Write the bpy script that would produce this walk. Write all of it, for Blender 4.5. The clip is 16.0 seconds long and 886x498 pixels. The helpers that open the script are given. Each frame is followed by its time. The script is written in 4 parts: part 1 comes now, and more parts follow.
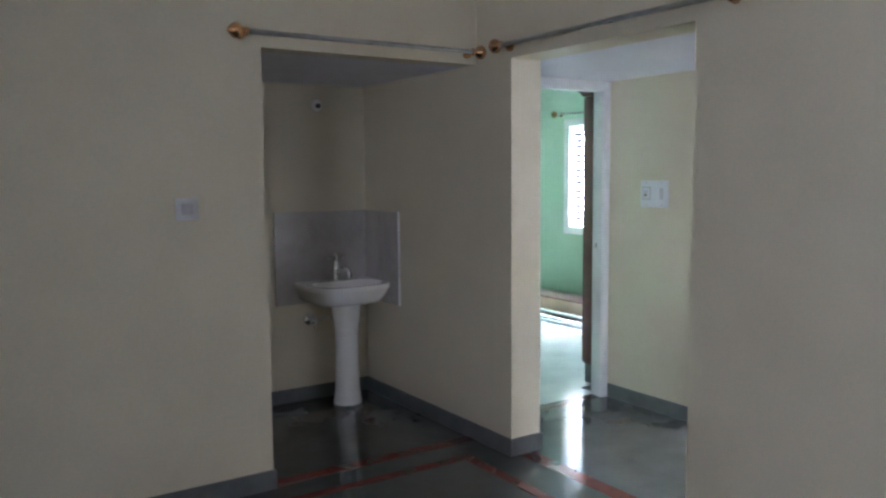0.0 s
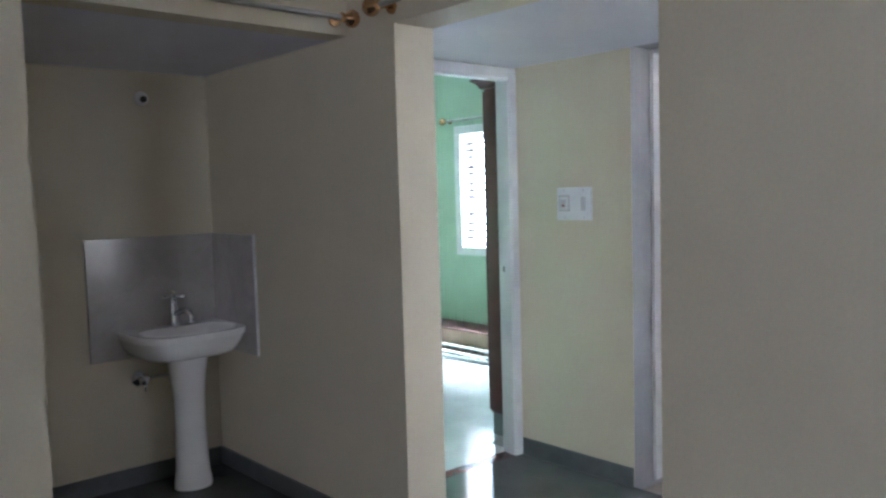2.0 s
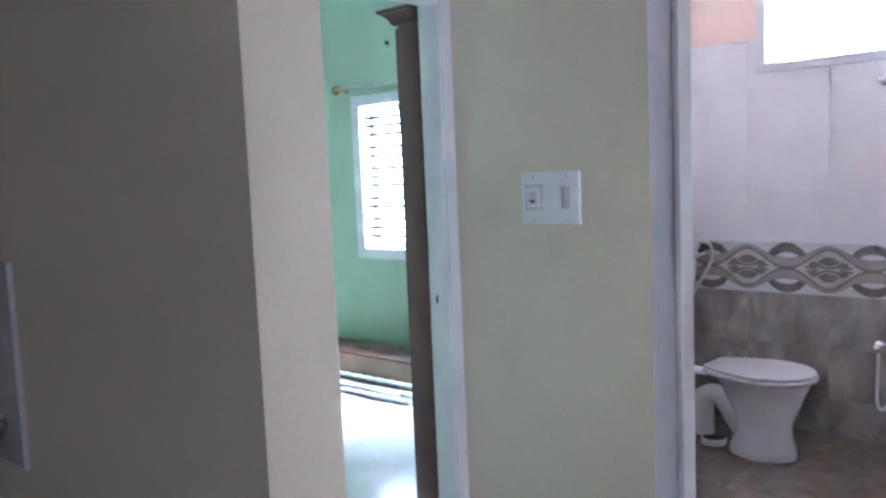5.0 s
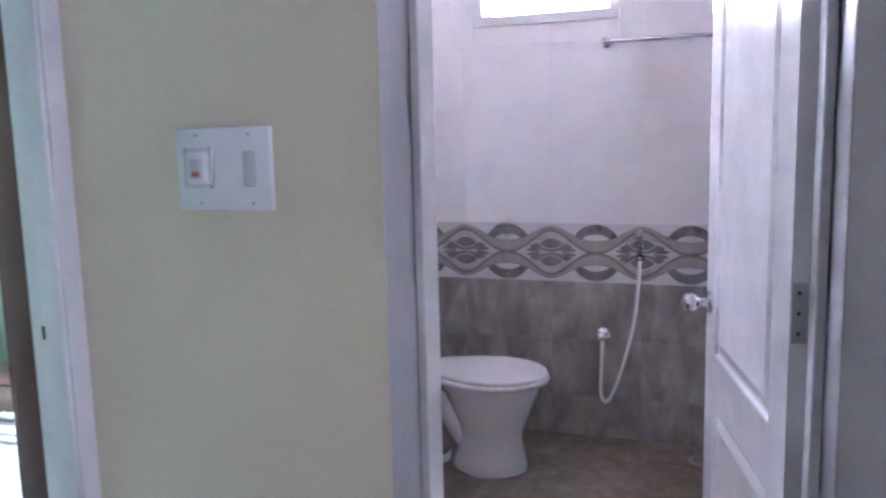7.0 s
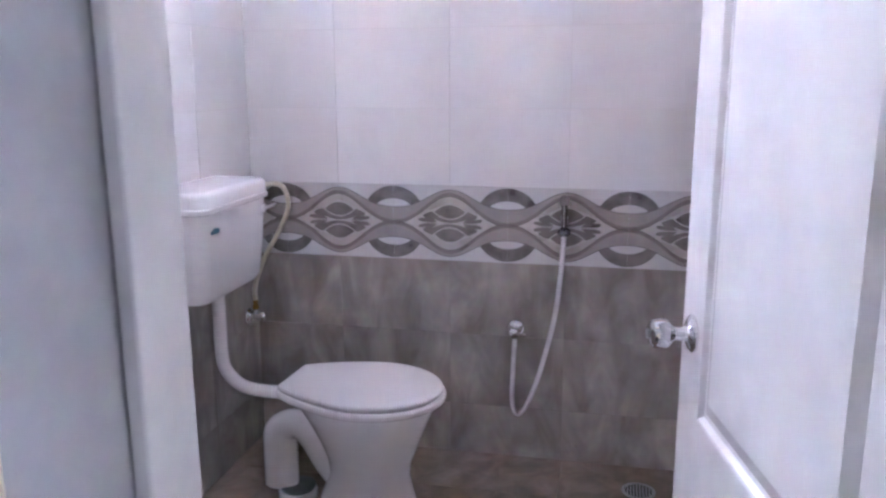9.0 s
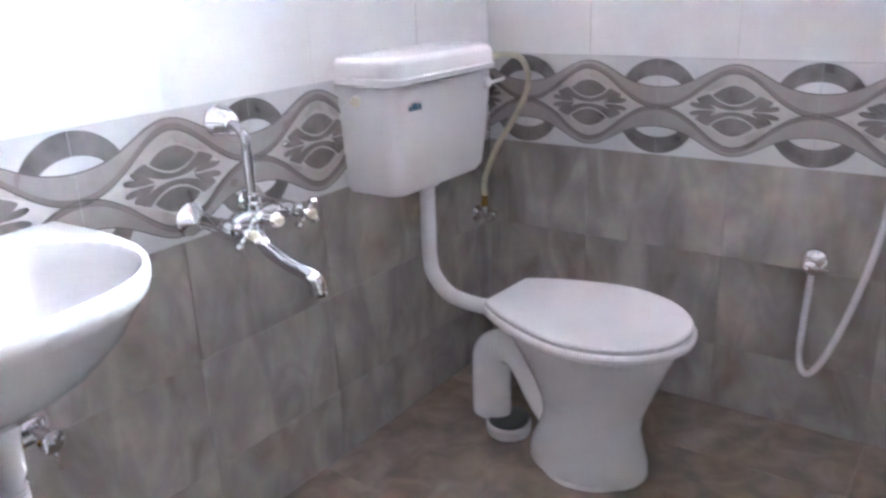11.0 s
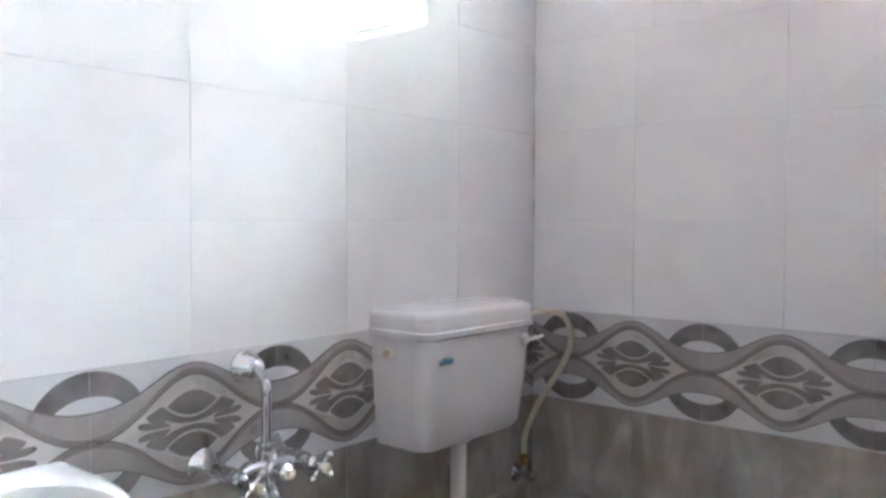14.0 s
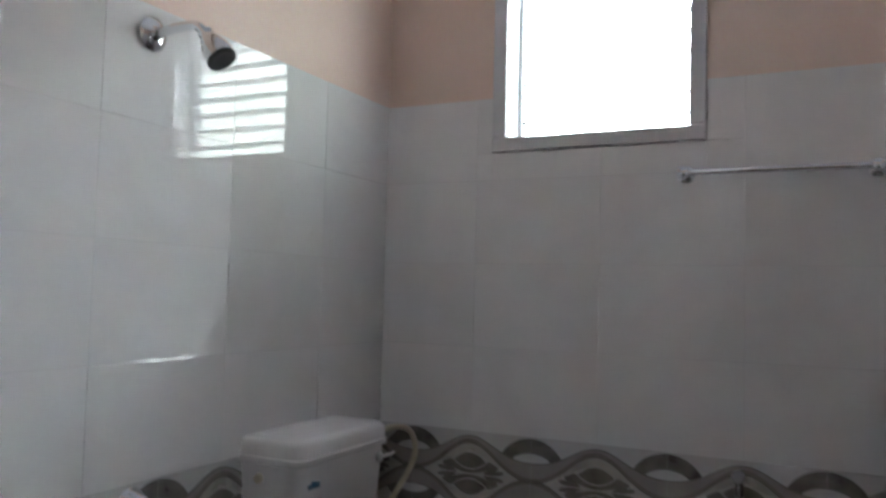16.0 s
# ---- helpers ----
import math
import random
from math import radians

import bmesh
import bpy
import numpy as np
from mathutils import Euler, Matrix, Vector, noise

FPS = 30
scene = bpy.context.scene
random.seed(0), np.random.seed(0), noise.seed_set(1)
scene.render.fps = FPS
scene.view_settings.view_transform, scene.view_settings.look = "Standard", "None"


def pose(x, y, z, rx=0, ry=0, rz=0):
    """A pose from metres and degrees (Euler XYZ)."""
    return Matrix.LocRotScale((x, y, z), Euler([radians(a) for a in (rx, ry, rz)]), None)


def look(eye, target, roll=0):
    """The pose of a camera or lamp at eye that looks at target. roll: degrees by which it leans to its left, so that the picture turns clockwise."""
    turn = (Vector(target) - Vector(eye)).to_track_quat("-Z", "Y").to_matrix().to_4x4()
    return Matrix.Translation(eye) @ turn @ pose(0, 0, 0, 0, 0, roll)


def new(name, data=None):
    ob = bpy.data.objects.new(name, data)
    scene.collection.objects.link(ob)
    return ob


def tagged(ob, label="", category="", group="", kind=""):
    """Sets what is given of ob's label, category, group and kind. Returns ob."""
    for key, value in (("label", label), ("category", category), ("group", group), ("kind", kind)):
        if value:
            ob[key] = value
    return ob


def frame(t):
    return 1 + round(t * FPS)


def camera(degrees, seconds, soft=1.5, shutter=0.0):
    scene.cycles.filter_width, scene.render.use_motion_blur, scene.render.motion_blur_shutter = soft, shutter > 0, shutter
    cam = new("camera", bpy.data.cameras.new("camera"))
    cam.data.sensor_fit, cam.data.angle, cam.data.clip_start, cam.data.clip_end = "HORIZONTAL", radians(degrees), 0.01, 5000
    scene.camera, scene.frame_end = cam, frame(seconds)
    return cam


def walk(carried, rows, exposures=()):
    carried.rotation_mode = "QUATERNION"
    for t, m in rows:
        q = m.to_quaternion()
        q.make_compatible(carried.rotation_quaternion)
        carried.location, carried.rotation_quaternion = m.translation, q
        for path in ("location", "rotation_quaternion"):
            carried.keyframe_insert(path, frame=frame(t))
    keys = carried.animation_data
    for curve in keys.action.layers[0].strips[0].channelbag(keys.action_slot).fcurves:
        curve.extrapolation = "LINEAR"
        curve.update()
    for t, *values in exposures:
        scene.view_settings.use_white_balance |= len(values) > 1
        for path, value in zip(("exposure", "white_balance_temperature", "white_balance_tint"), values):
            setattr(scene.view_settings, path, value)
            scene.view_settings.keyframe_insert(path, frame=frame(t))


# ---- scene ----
cam = camera(58.3, 16.0, soft=2.5, shutter=0.3)
PATH = [
    (0, (0.087, 0.019, 1.516), (1.181, 1.681, 1.323), -0.5),
    (0.5, (0.21, 0.23, 1.496), (1.357, 1.857, 1.298), -0.2),
    (1, (0.37, 0.469, 1.491), (1.557, 2.067, 1.299), -0.4),
    (1.5, (0.508, 0.674, 1.485), (1.758, 2.225, 1.31), -1.1),
    (2, (0.735, 0.868, 1.447), (2.061, 2.358, 1.304), -1.6),
    (2.5, (0.856, 1.089, 1.472), (2.244, 2.52, 1.309), -2.4),
    (3, (1.052, 1.247, 1.477), (2.403, 2.712, 1.306), -2.4),
    (5.5, (1.916, 2.181, 1.45), (3.542, 3.327, 1.242), -2.2),
    (6, (2.087, 2.296, 1.436), (3.844, 3.218, 1.188), -1.7),
    (6.5, (2.308, 2.385, 1.431), (4.13, 3.164, 1.164), -2.1),
    (7, (2.517, 2.479, 1.422), (4.39, 3.124, 1.144), -1.4),
    (7.5, (2.72, 2.579, 1.421), (4.642, 3.057, 1.143), -0.6),
    (8, (2.947, 2.638, 1.408), (4.901, 2.951, 1.122), -0.6),
    (10.5, (3.941, 2.607, 1.301), (5.597, 3.475, 0.589), -0.9),
    (11, (4.013, 2.614, 1.244), (5.551, 3.714, 0.593), -2.1),
    (11.5, (4.096, 2.64, 1.229), (5.526, 3.939, 0.712), -3.2),
    (12, (4.144, 2.673, 1.206), (5.445, 4.105, 0.7), -2.6),
    (12.5, (4.158, 2.679, 1.202), (5.4, 4.109, 0.557), -0.2),
    (13, (4.158, 2.679, 1.2), (5.453, 4.056, 0.549), 1.4),
    (13.5, (4.133, 2.646, 1.219), (5.577, 3.986, 0.875), 0.8),
    (14, (4.107, 2.547, 1.279), (5.621, 3.852, 1.213), 0.2),
    (14.5, (4.05, 2.518, 1.432), (5.651, 3.718, 1.439), 0.0),
    (15, (3.978, 2.517, 1.488), (5.628, 3.637, 1.636), 0.3),
    (15.5, (3.91, 2.527, 1.495), (5.592, 3.581, 1.736), 0.7),
    (16, (3.798, 2.548, 1.46), (5.585, 3.439, 1.57), 1.5),
]
EXPOSURES = [(0, 2.3, 5690, 13), (3, 2.3, 5690, 13), (5.5, 2.28, 5370, 24), (8, 2.36, 5440, 28), (10.5, 2.95, 5560, 17), (12, 2.6, 5640, 13), (13, 2.52, 5700, 11),
             (13.6, 2.45, 5800, 11), (14.2, 2.0, 5900, 9), (15, 1.25, 5980, 7), (16, 0.52, 5980, 7)]
walk(cam, [(t, look(eye, target, roll)) for t, eye, target, roll in PATH], EXPOSURES)

# ---------------------------------------------------------------- light
world = bpy.data.worlds.new("sky")
scene.world = world
world.use_nodes = True
wn = world.node_tree
sky = wn.nodes.new("ShaderNodeTexSky")
sky.sky_type, sky.sun_disc, sky.sun_elevation, sky.sun_rotation = "NISHITA", False, radians(55), radians(215)
wn.nodes["Background"].inputs["Strength"].default_value = 0.12
wn.links.new(sky.outputs["Color"], wn.nodes["Background"].inputs["Color"])

sun = new("sun", bpy.data.lights.new("sun", "SUN"))
sun.data.energy, sun.data.angle, sun.data.color = 1.2, radians(12), (1.0, 0.96, 0.9)
sun.matrix_world = look((-4, -6, 10), (0, 0, 0))


BATH_SKY, BATH_PANEL, BED_SKY, LIVING_SKY, PASSAGE_FILL = 120.0, 22.0, 4.6, 3.5, 1.95   # brightness of the overcast sky at each window and of the added panels

# ---------------------------------------------------------------- materials


def mat(name, base, dark=None, rough=0.5, metal=0.0, scale=6.0, fine=60.0, bump=0.05, coat=0.0, spread=0.0, contrast=(0.35, 0.65), rough_var=0.08, distortion=0.0, streak=0.0):
    """Paint, stone, metal or plastic, varied at two scales in metres."""
    m = bpy.data.materials.new(name)
    m.use_nodes = True
    t = m.node_tree
    bsdf = t.nodes["Principled BSDF"]
    dark = dark or tuple(c * 0.88 for c in base)
    geo = t.nodes.new("ShaderNodeNewGeometry")
    where = geo.outputs["Position"]
    if spread:
        info = t.nodes.new("ShaderNodeObjectInfo")
        add = t.nodes.new("ShaderNodeVectorMath")
        add.operation = "MULTIPLY_ADD"
        for i in range(3):
            add.inputs[1].default_value[i] = (17.0, 29.0, 23.0)[i] * spread
        t.links.new(info.outputs["Random"], add.inputs[0])
        t.links.new(where, add.inputs[2])
        where = add.outputs[0]
    big, small = t.nodes.new("ShaderNodeTexNoise"), t.nodes.new("ShaderNodeTexNoise")
    big.inputs["Scale"].default_value, big.inputs["Detail"].default_value = scale, 6
    big.inputs["Distortion"].default_value = distortion
    small.inputs["Scale"].default_value, small.inputs["Detail"].default_value = fine, 3
    for n in (big, small):
        t.links.new(where, n.inputs["Vector"])
    ramp = t.nodes.new("ShaderNodeMapRange")
    ramp.inputs["From Min"].default_value, ramp.inputs["From Max"].default_value = contrast
    t.links.new(big.outputs["Fac"], ramp.inputs["Value"])
    mix = t.nodes.new("ShaderNodeMix")
    mix.data_type = "RGBA"
    mix.inputs[6].default_value, mix.inputs[7].default_value = (*dark, 1), (*base, 1)
    t.links.new(ramp.outputs["Result"], mix.inputs[0])
    shade = mix.outputs[2]
    if streak:
        turn = t.nodes.new("ShaderNodeMapping")
        turn.inputs["Rotation"].default_value, turn.inputs["Scale"].default_value = (0.9, 0.7, 0.4), (5.0, 5.0, 2.0)
        vein = t.nodes.new("ShaderNodeTexNoise")
        vein.inputs["Scale"].default_value, vein.inputs["Detail"].default_value, vein.inputs["Distortion"].default_value = 2.0, 8, 0.8
        t.links.new(where, turn.inputs["Vector"])
        t.links.new(turn.outputs["Vector"], vein.inputs["Vector"])
        level = t.nodes.new("ShaderNodeMapRange")
        level.inputs["From Min"].default_value, level.inputs["From Max"].default_value = 0.34, 0.68
        level.inputs["To Min"].default_value, level.inputs["To Max"].default_value = 1 - streak, 1 + streak
        t.links.new(vein.outputs["Fac"], level.inputs["Value"])
        times = t.nodes.new("ShaderNodeVectorMath")
        times.operation = "SCALE"
        t.links.new(shade, times.inputs[0])
        t.links.new(level.outputs["Result"], times.inputs["Scale"])
        shade = times.outputs[0]
    grain = t.nodes.new("ShaderNodeMix")
    grain.data_type, grain.blend_type = "RGBA", "OVERLAY"
    grain.inputs[0].default_value = 0.12
    t.links.new(shade, grain.inputs[6])
    t.links.new(small.outputs["Color"], grain.inputs[7])
    hue = t.nodes.new("ShaderNodeHueSaturation")
    hue.inputs["Saturation"].default_value = 0.97
    t.links.new(grain.outputs[2], hue.inputs["Color"])
    t.links.new(hue.outputs["Color"], bsdf.inputs["Base Color"])
    rr = t.nodes.new("ShaderNodeMapRange")
    rr.inputs["To Min"].default_value, rr.inputs["To Max"].default_value = max(0.02, rough - rough_var), min(1, rough + rough_var)
    t.links.new(big.outputs["Fac"], rr.inputs["Value"])
    t.links.new(rr.outputs["Result"], bsdf.inputs["Roughness"])
    bsdf.inputs["Metallic"].default_value = metal
    bsdf.inputs["Coat Weight"].default_value = coat
    bsdf.inputs["Coat Roughness"].default_value = 0.05
    if bump:
        b1, b2 = t.nodes.new("ShaderNodeBump"), t.nodes.new("ShaderNodeBump")
        b1.inputs["Strength"].default_value, b1.inputs["Distance"].default_value = bump, 0.01
        b2.inputs["Strength"].default_value, b2.inputs["Distance"].default_value = bump, 0.002
        t.links.new(big.outputs["Fac"], b1.inputs["Height"])
        t.links.new(small.outputs["Fac"], b2.inputs["Height"])
        t.links.new(b1.outputs["Normal"], b2.inputs["Normal"])
        t.links.new(b2.outputs["Normal"], bsdf.inputs["Normal"])
    return m


CREAM = mat("cream_paint", (0.675, 0.612, 0.485), (0.635, 0.572, 0.45), 0.55, scale=2.0, fine=90, bump=0.06)
GREEN = mat("green_paint", (0.36, 0.50, 0.375), (0.335, 0.47, 0.35), 0.55, scale=2.0, fine=90, bump=0.06)
PEACH = mat("peach_paint", (0.80, 0.63, 0.54), (0.76, 0.59, 0.50), 0.55, scale=2.0, fine=90, bump=0.06)
WHITE_CEIL = mat("ceiling_paint", (0.74, 0.75, 0.82), (0.69, 0.70, 0.78), 0.6, scale=3.0, fine=90, bump=0.08)
GROUT = mat("grout", (0.66, 0.65, 0.64), (0.56, 0.55, 0.54), 0.8, scale=14, bump=0.1)
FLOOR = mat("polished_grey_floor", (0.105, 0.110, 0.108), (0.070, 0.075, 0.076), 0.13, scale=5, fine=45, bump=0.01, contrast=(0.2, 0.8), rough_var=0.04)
# grey floor with the bedroom window's glare put into a paler colour
BED_FLOOR_LIT = mat("polished_grey_floor_lit", (0.58, 0.60, 0.61), (0.48, 0.50, 0.51), 0.14, scale=4, fine=45, bump=0.02, contrast=(0.3, 0.7), rough_var=0.10)
DARK_GROUT = mat("dark_grout", (0.26, 0.23, 0.205), (0.21, 0.185, 0.165), 0.8, scale=14, bump=0.05)
RED = mat("red_oxide_stripe", (0.15, 0.042, 0.032), (0.105, 0.032, 0.026), 0.24, scale=9, bump=0.02)
SKIRT = mat("grey_skirting", (0.13, 0.14, 0.145), (0.09, 0.10, 0.105), 0.35, scale=8, bump=0.04)
FRAME = mat("white_frame_paint", (0.70, 0.70, 0.72), (0.62, 0.62, 0.65), 0.38, scale=5, fine=40, bump=0.06)
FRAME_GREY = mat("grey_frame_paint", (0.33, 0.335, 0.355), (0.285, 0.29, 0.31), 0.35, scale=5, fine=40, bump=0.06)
DOOR = mat("white_door_paint", (0.80, 0.79, 0.80), (0.74, 0.73, 0.745), 0.22, scale=9, fine=28, bump=0.05)
WARD = mat("dark_red_wood", (0.105, 0.038, 0.030), (0.07, 0.025, 0.021), 0.42, scale=7, fine=50, bump=0.04)
LIGHT_TILE = mat("white_marble_tile", (0.83, 0.825, 0.825), (0.77, 0.765, 0.765), 0.014, scale=2.6, fine=9, bump=0.004, spread=1.0, contrast=(0.25, 0.62), rough_var=0.006, distortion=1.4)
DARK_TILE = mat("brown_grey_stone_tile", (0.355, 0.318, 0.284), (0.262, 0.233, 0.207), 0.32, scale=3.2, fine=30, bump=0.02, spread=1.0, contrast=(0.30, 0.70), rough_var=0.06, distortion=1.8, streak=0.26)
BATH_FLOOR = mat("brown_floor_tile", (0.25, 0.192, 0.150), (0.165, 0.125, 0.098), 0.36, scale=5, fine=40, bump=0.02, spread=1.0, contrast=(0.3, 0.7), distortion=1.2, streak=0.28)
BAND_BASE = mat("band_white", (0.66, 0.655, 0.65), (0.58, 0.57, 0.565), 0.2, scale=6, fine=40, bump=0.02)
BAND_RIBBON = mat("band_grey_ribbon", (0.36, 0.325, 0.30), (0.27, 0.245, 0.23), 0.30, scale=11, fine=60, bump=0.04, contrast=(0.3, 0.7))
BAND_DARK = mat("band_dark_edge", (0.15, 0.132, 0.122), (0.11, 0.098, 0.092), 0.30, scale=14, fine=60, bump=0.04)
BAND_STRIPE = mat("band_brown_stripe", (0.235, 0.208, 0.190), (0.18, 0.158, 0.146), 0.30, scale=12, fine=60, bump=0.04)
BAND_CRESCENT = mat("band_charcoal_arc", (0.20, 0.183, 0.175), (0.105, 0.096, 0.092), 0.30, scale=16, fine=60, bump=0.05)
BAND_FIELD = mat("band_taupe_field", (0.47, 0.432, 0.40), (0.39, 0.355, 0.33), 0.28, scale=10, fine=60, bump=0.03)
BAND_DIAMOND = mat("band_pale_diamond", (0.56, 0.53, 0.50), (0.49, 0.465, 0.44), 0.25, scale=12, fine=60, bump=0.02)
BAND_FAN = mat("band_fan", (0.215, 0.192, 0.176), (0.13, 0.116, 0.107), 0.30, scale=18, fine=60, bump=0.04)
CERAMIC = mat("white_ceramic", (0.87, 0.87, 0.875), (0.84, 0.84, 0.845), 0.07, scale=3, fine=20, bump=0.0, coat=0.5, rough_var=0.02)
PLASTIC = mat("white_plastic", (0.86, 0.845, 0.85), (0.83, 0.815, 0.82), 0.24, scale=4, fine=50, bump=0.0, rough_var=0.02)
HOSE_CREAM = mat("cream_hose", (0.66, 0.61, 0.47), (0.58, 0.53, 0.41), 0.4, scale=20, bump=0.02)
HOSE_WHITE = mat("white_hose", (0.74, 0.71, 0.73), (0.66, 0.63, 0.65), 0.35, scale=20, bump=0.02)
CHROME = mat("chrome", (0.80, 0.81, 0.83), (0.76, 0.77, 0.79), 0.07, metal=1.0, scale=9, bump=0.0, rough_var=0.03)
# chrome of the hand spray, its dark reflections put into the colour
CHROME_SHADED = mat("chrome_shaded", (0.26, 0.25, 0.26), (0.20, 0.19, 0.20), 0.18, metal=1.0, scale=12, bump=0.0)
DULL_METAL = mat("dull_steel", (0.48, 0.48, 0.49), (0.38, 0.38, 0.39), 0.35, metal=1.0, scale=14, bump=0.03)
BRASS = mat("brass", (0.75, 0.50, 0.16), (0.62, 0.40, 0.12), 0.2, metal=1.0, scale=14, bump=0.0)
COPPER = mat("copper_finial", (0.62, 0.36, 0.18), (0.48, 0.27, 0.13), 0.25, metal=1.0, scale=14, bump=0.0)
BLACK = mat("black_rubber", (0.03, 0.03, 0.032), (0.02, 0.02, 0.02), 0.5, scale=20, bump=0.02)
IRON = mat("grey_iron_bar", (0.06, 0.062, 0.066), (0.04, 0.042, 0.045), 0.5, scale=20, bump=0.05)
SWITCH = mat("switch_plastic", (0.74, 0.74, 0.78), (0.70, 0.70, 0.75), 0.3, scale=8, bump=0.01)
LOUVRE = mat("louvre_grey", (0.16, 0.17, 0.165), (0.12, 0.13, 0.125), 0.4, scale=8, bump=0.01)
SWITCH_GREY = mat("switch_lilac_grey", (0.58, 0.56, 0.60), (0.52, 0.50, 0.55), 0.35, scale=8, bump=0.01)
REDLAMP = mat("red_neon_lens", (0.25, 0.03, 0.03), (0.2, 0.02, 0.02), 0.3, scale=8, bump=0.0)
MARBLE = mat("grey_marble_panel", (0.54, 0.515, 0.50), (0.45, 0.428, 0.415), 0.18, scale=3.5, fine=25, bump=0.01, contrast=(0.3, 0.6), distortion=1.6)
CARD = mat("brown_board", (0.36, 0.26, 0.18), (0.27, 0.19, 0.13), 0.7, scale=5, fine=70, bump=0.08)
PIPE_WHITE = mat("white_painted_rail", (0.74, 0.76, 0.78), (0.64, 0.66, 0.68), 0.4, scale=14, bump=0.04)
LOGO_BLUE = mat("blue_mark", (0.05, 0.16, 0.26), (0.04, 0.12, 0.2), 0.4, scale=30, bump=0.0)
GROUND = mat("pale_ground", (0.34, 0.32, 0.29), (0.24, 0.23, 0.21), 0.9, scale=0.6, fine=5, bump=0.1)

# ---------------------------------------------------------------- mesh helpers


def finish(bm, name, smooth=False):
    bmesh.ops.recalc_face_normals(bm, faces=bm.faces)
    me = bpy.data.meshes.new(name)
    bm.to_mesh(me)
    bm.free()
    if smooth:
        for p in me.polygons:
            p.use_smooth = True
        me.set_sharp_from_angle(angle=radians(38))
    return me


def part(name, bm, material, parent, label="", smooth=True):
    ob = new(name, finish(bm, name, smooth))
    ob.data.materials.append(material)
    ob.parent = parent
    if label:
        ob["label"] = label
    return ob


def thing(name, m, label, category, group=""):
    ob = new(name)
    ob.empty_display_size = 0.05
    ob.matrix_world = m
    return tagged(ob, label, category, group)


def box(bm, lo, hi, bevel=0.0, seg=2):
    made = bmesh.ops.create_cube(bm, size=1)["verts"]
    for v in made:
        v.co = Vector([(lo[i] + hi[i]) / 2 + v.co[i] * (hi[i] - lo[i]) for i in range(3)])
    if bevel:
        edges = {e for v in made for e in v.link_edges}
        bmesh.ops.bevel(bm, geom=list(edges), offset=bevel, segments=seg, affect="EDGES", profile=0.5)


def boxed(lo, hi, bevel=0.0, seg=2):
    bm = bmesh.new()
    box(bm, lo, hi, bevel, seg)
    return bm


def ring_frame(direction):
    d = Vector(direction).normalized()
    side = d.cross(Vector((0, 0, 1)))
    if side.length < 1e-3:
        side = Vector((1, 0, 0))
    side.normalize()
    return d, side, d.cross(side).normalized()


def sweep(bm, path, radii, seg=16, caps=True):
    """A round tube along path with one radius or a radius a point."""
    pts = [Vector(p) for p in path]
    if not hasattr(radii, "__len__"):
        radii = [radii] * len(pts)
    rings, up = [], None
    for i, p in enumerate(pts):
        a, b = pts[max(i - 1, 0)], pts[min(i + 1, len(pts) - 1)]
        d = (b - a).normalized()
        if up is None:
            _, s, up = ring_frame(d)
        s = up.cross(d)
        if s.length < 1e-6:
            _, s, up = ring_frame(d)
        s.normalize()
        up = d.cross(s).normalized()
        rings.append([bm.verts.new(p + (s * math.cos(2 * math.pi * k / seg) + up * math.sin(2 * math.pi * k / seg)) * radii[i]) for k in range(seg)])
    for r, q in zip(rings, rings[1:]):
        for k in range(seg):
            bm.faces.new((r[k], r[(k + 1) % seg], q[(k + 1) % seg], q[k]))
    if caps:
        bm.faces.new(rings[0])
        bm.faces.new(rings[-1])


def swept(path, radii, seg=16):
    bm = bmesh.new()
    sweep(bm, path, radii, seg)
    return bm


def curve_points(ctrl, n=10):
    """Catmull-Rom points through ctrl."""
    p = [Vector(c) for c in ctrl]
    p = [p[0] * 2 - p[1]] + p + [p[-1] * 2 - p[-2]]
    out = []
    for i in range(1, len(p) - 2):
        for k in range(n):
            t = k / n
            out.append(0.5 * (2 * p[i] + (p[i + 1] - p[i - 1]) * t + (2 * p[i - 1] - 5 * p[i] + 4 * p[i + 1] - p[i + 2]) * t * t
                              + (3 * p[i] - p[i - 1] - 3 * p[i + 1] + p[i + 2]) * t ** 3))
    return out + [p[-2]]


def lathe(bm, base, axis, profile, seg=24):
    """Turned shape: profile is (radius, distance along axis)."""
    d = Vector(axis).normalized()
    sweep_pts = [Vector(base) + d * h for _, h in profile]
    _, s, up = ring_frame(d)
    rings = []
    for (r, _), p in zip(profile, sweep_pts):
        rings.append([bm.verts.new(p + (s * math.cos(2 * math.pi * k / seg) + up * math.sin(2 * math.pi * k / seg)) * max(r, 0.0004)) for k in range(seg)])
    for r, q in zip(rings, rings[1:]):
        for k in range(seg):
            bm.faces.new((r[k], r[(k + 1) % seg], q[(k + 1) % seg], q[k]))
    bm.faces.new(rings[0])
    bm.faces.new(rings[-1])


def turned(base, axis, profile, seg=24):
    bm = bmesh.new()
    lathe(bm, base, axis, profile, seg)
    return bm


def loft(bm, rings, closed_ends=(True, True)):
    made = [[bm.verts.new(p) for p in ring] for ring in rings]
    n = len(made[0])
    for r, q in zip(made, made[1:]):
        for k in range(n):
            bm.faces.new((r[k], r[(k + 1) % n], q[(k + 1) % n], q[k]))
    for shut, ring in zip(closed_ends, (made[0], made[-1])):
        if shut and n > 8:
            mid = bm.verts.new(sum((v.co for v in ring), Vector()) / n)
            for k in range(n):
                bm.faces.new((ring[k], ring[(k + 1) % n], mid))
        elif shut:
            bm.faces.new(ring)
    return made


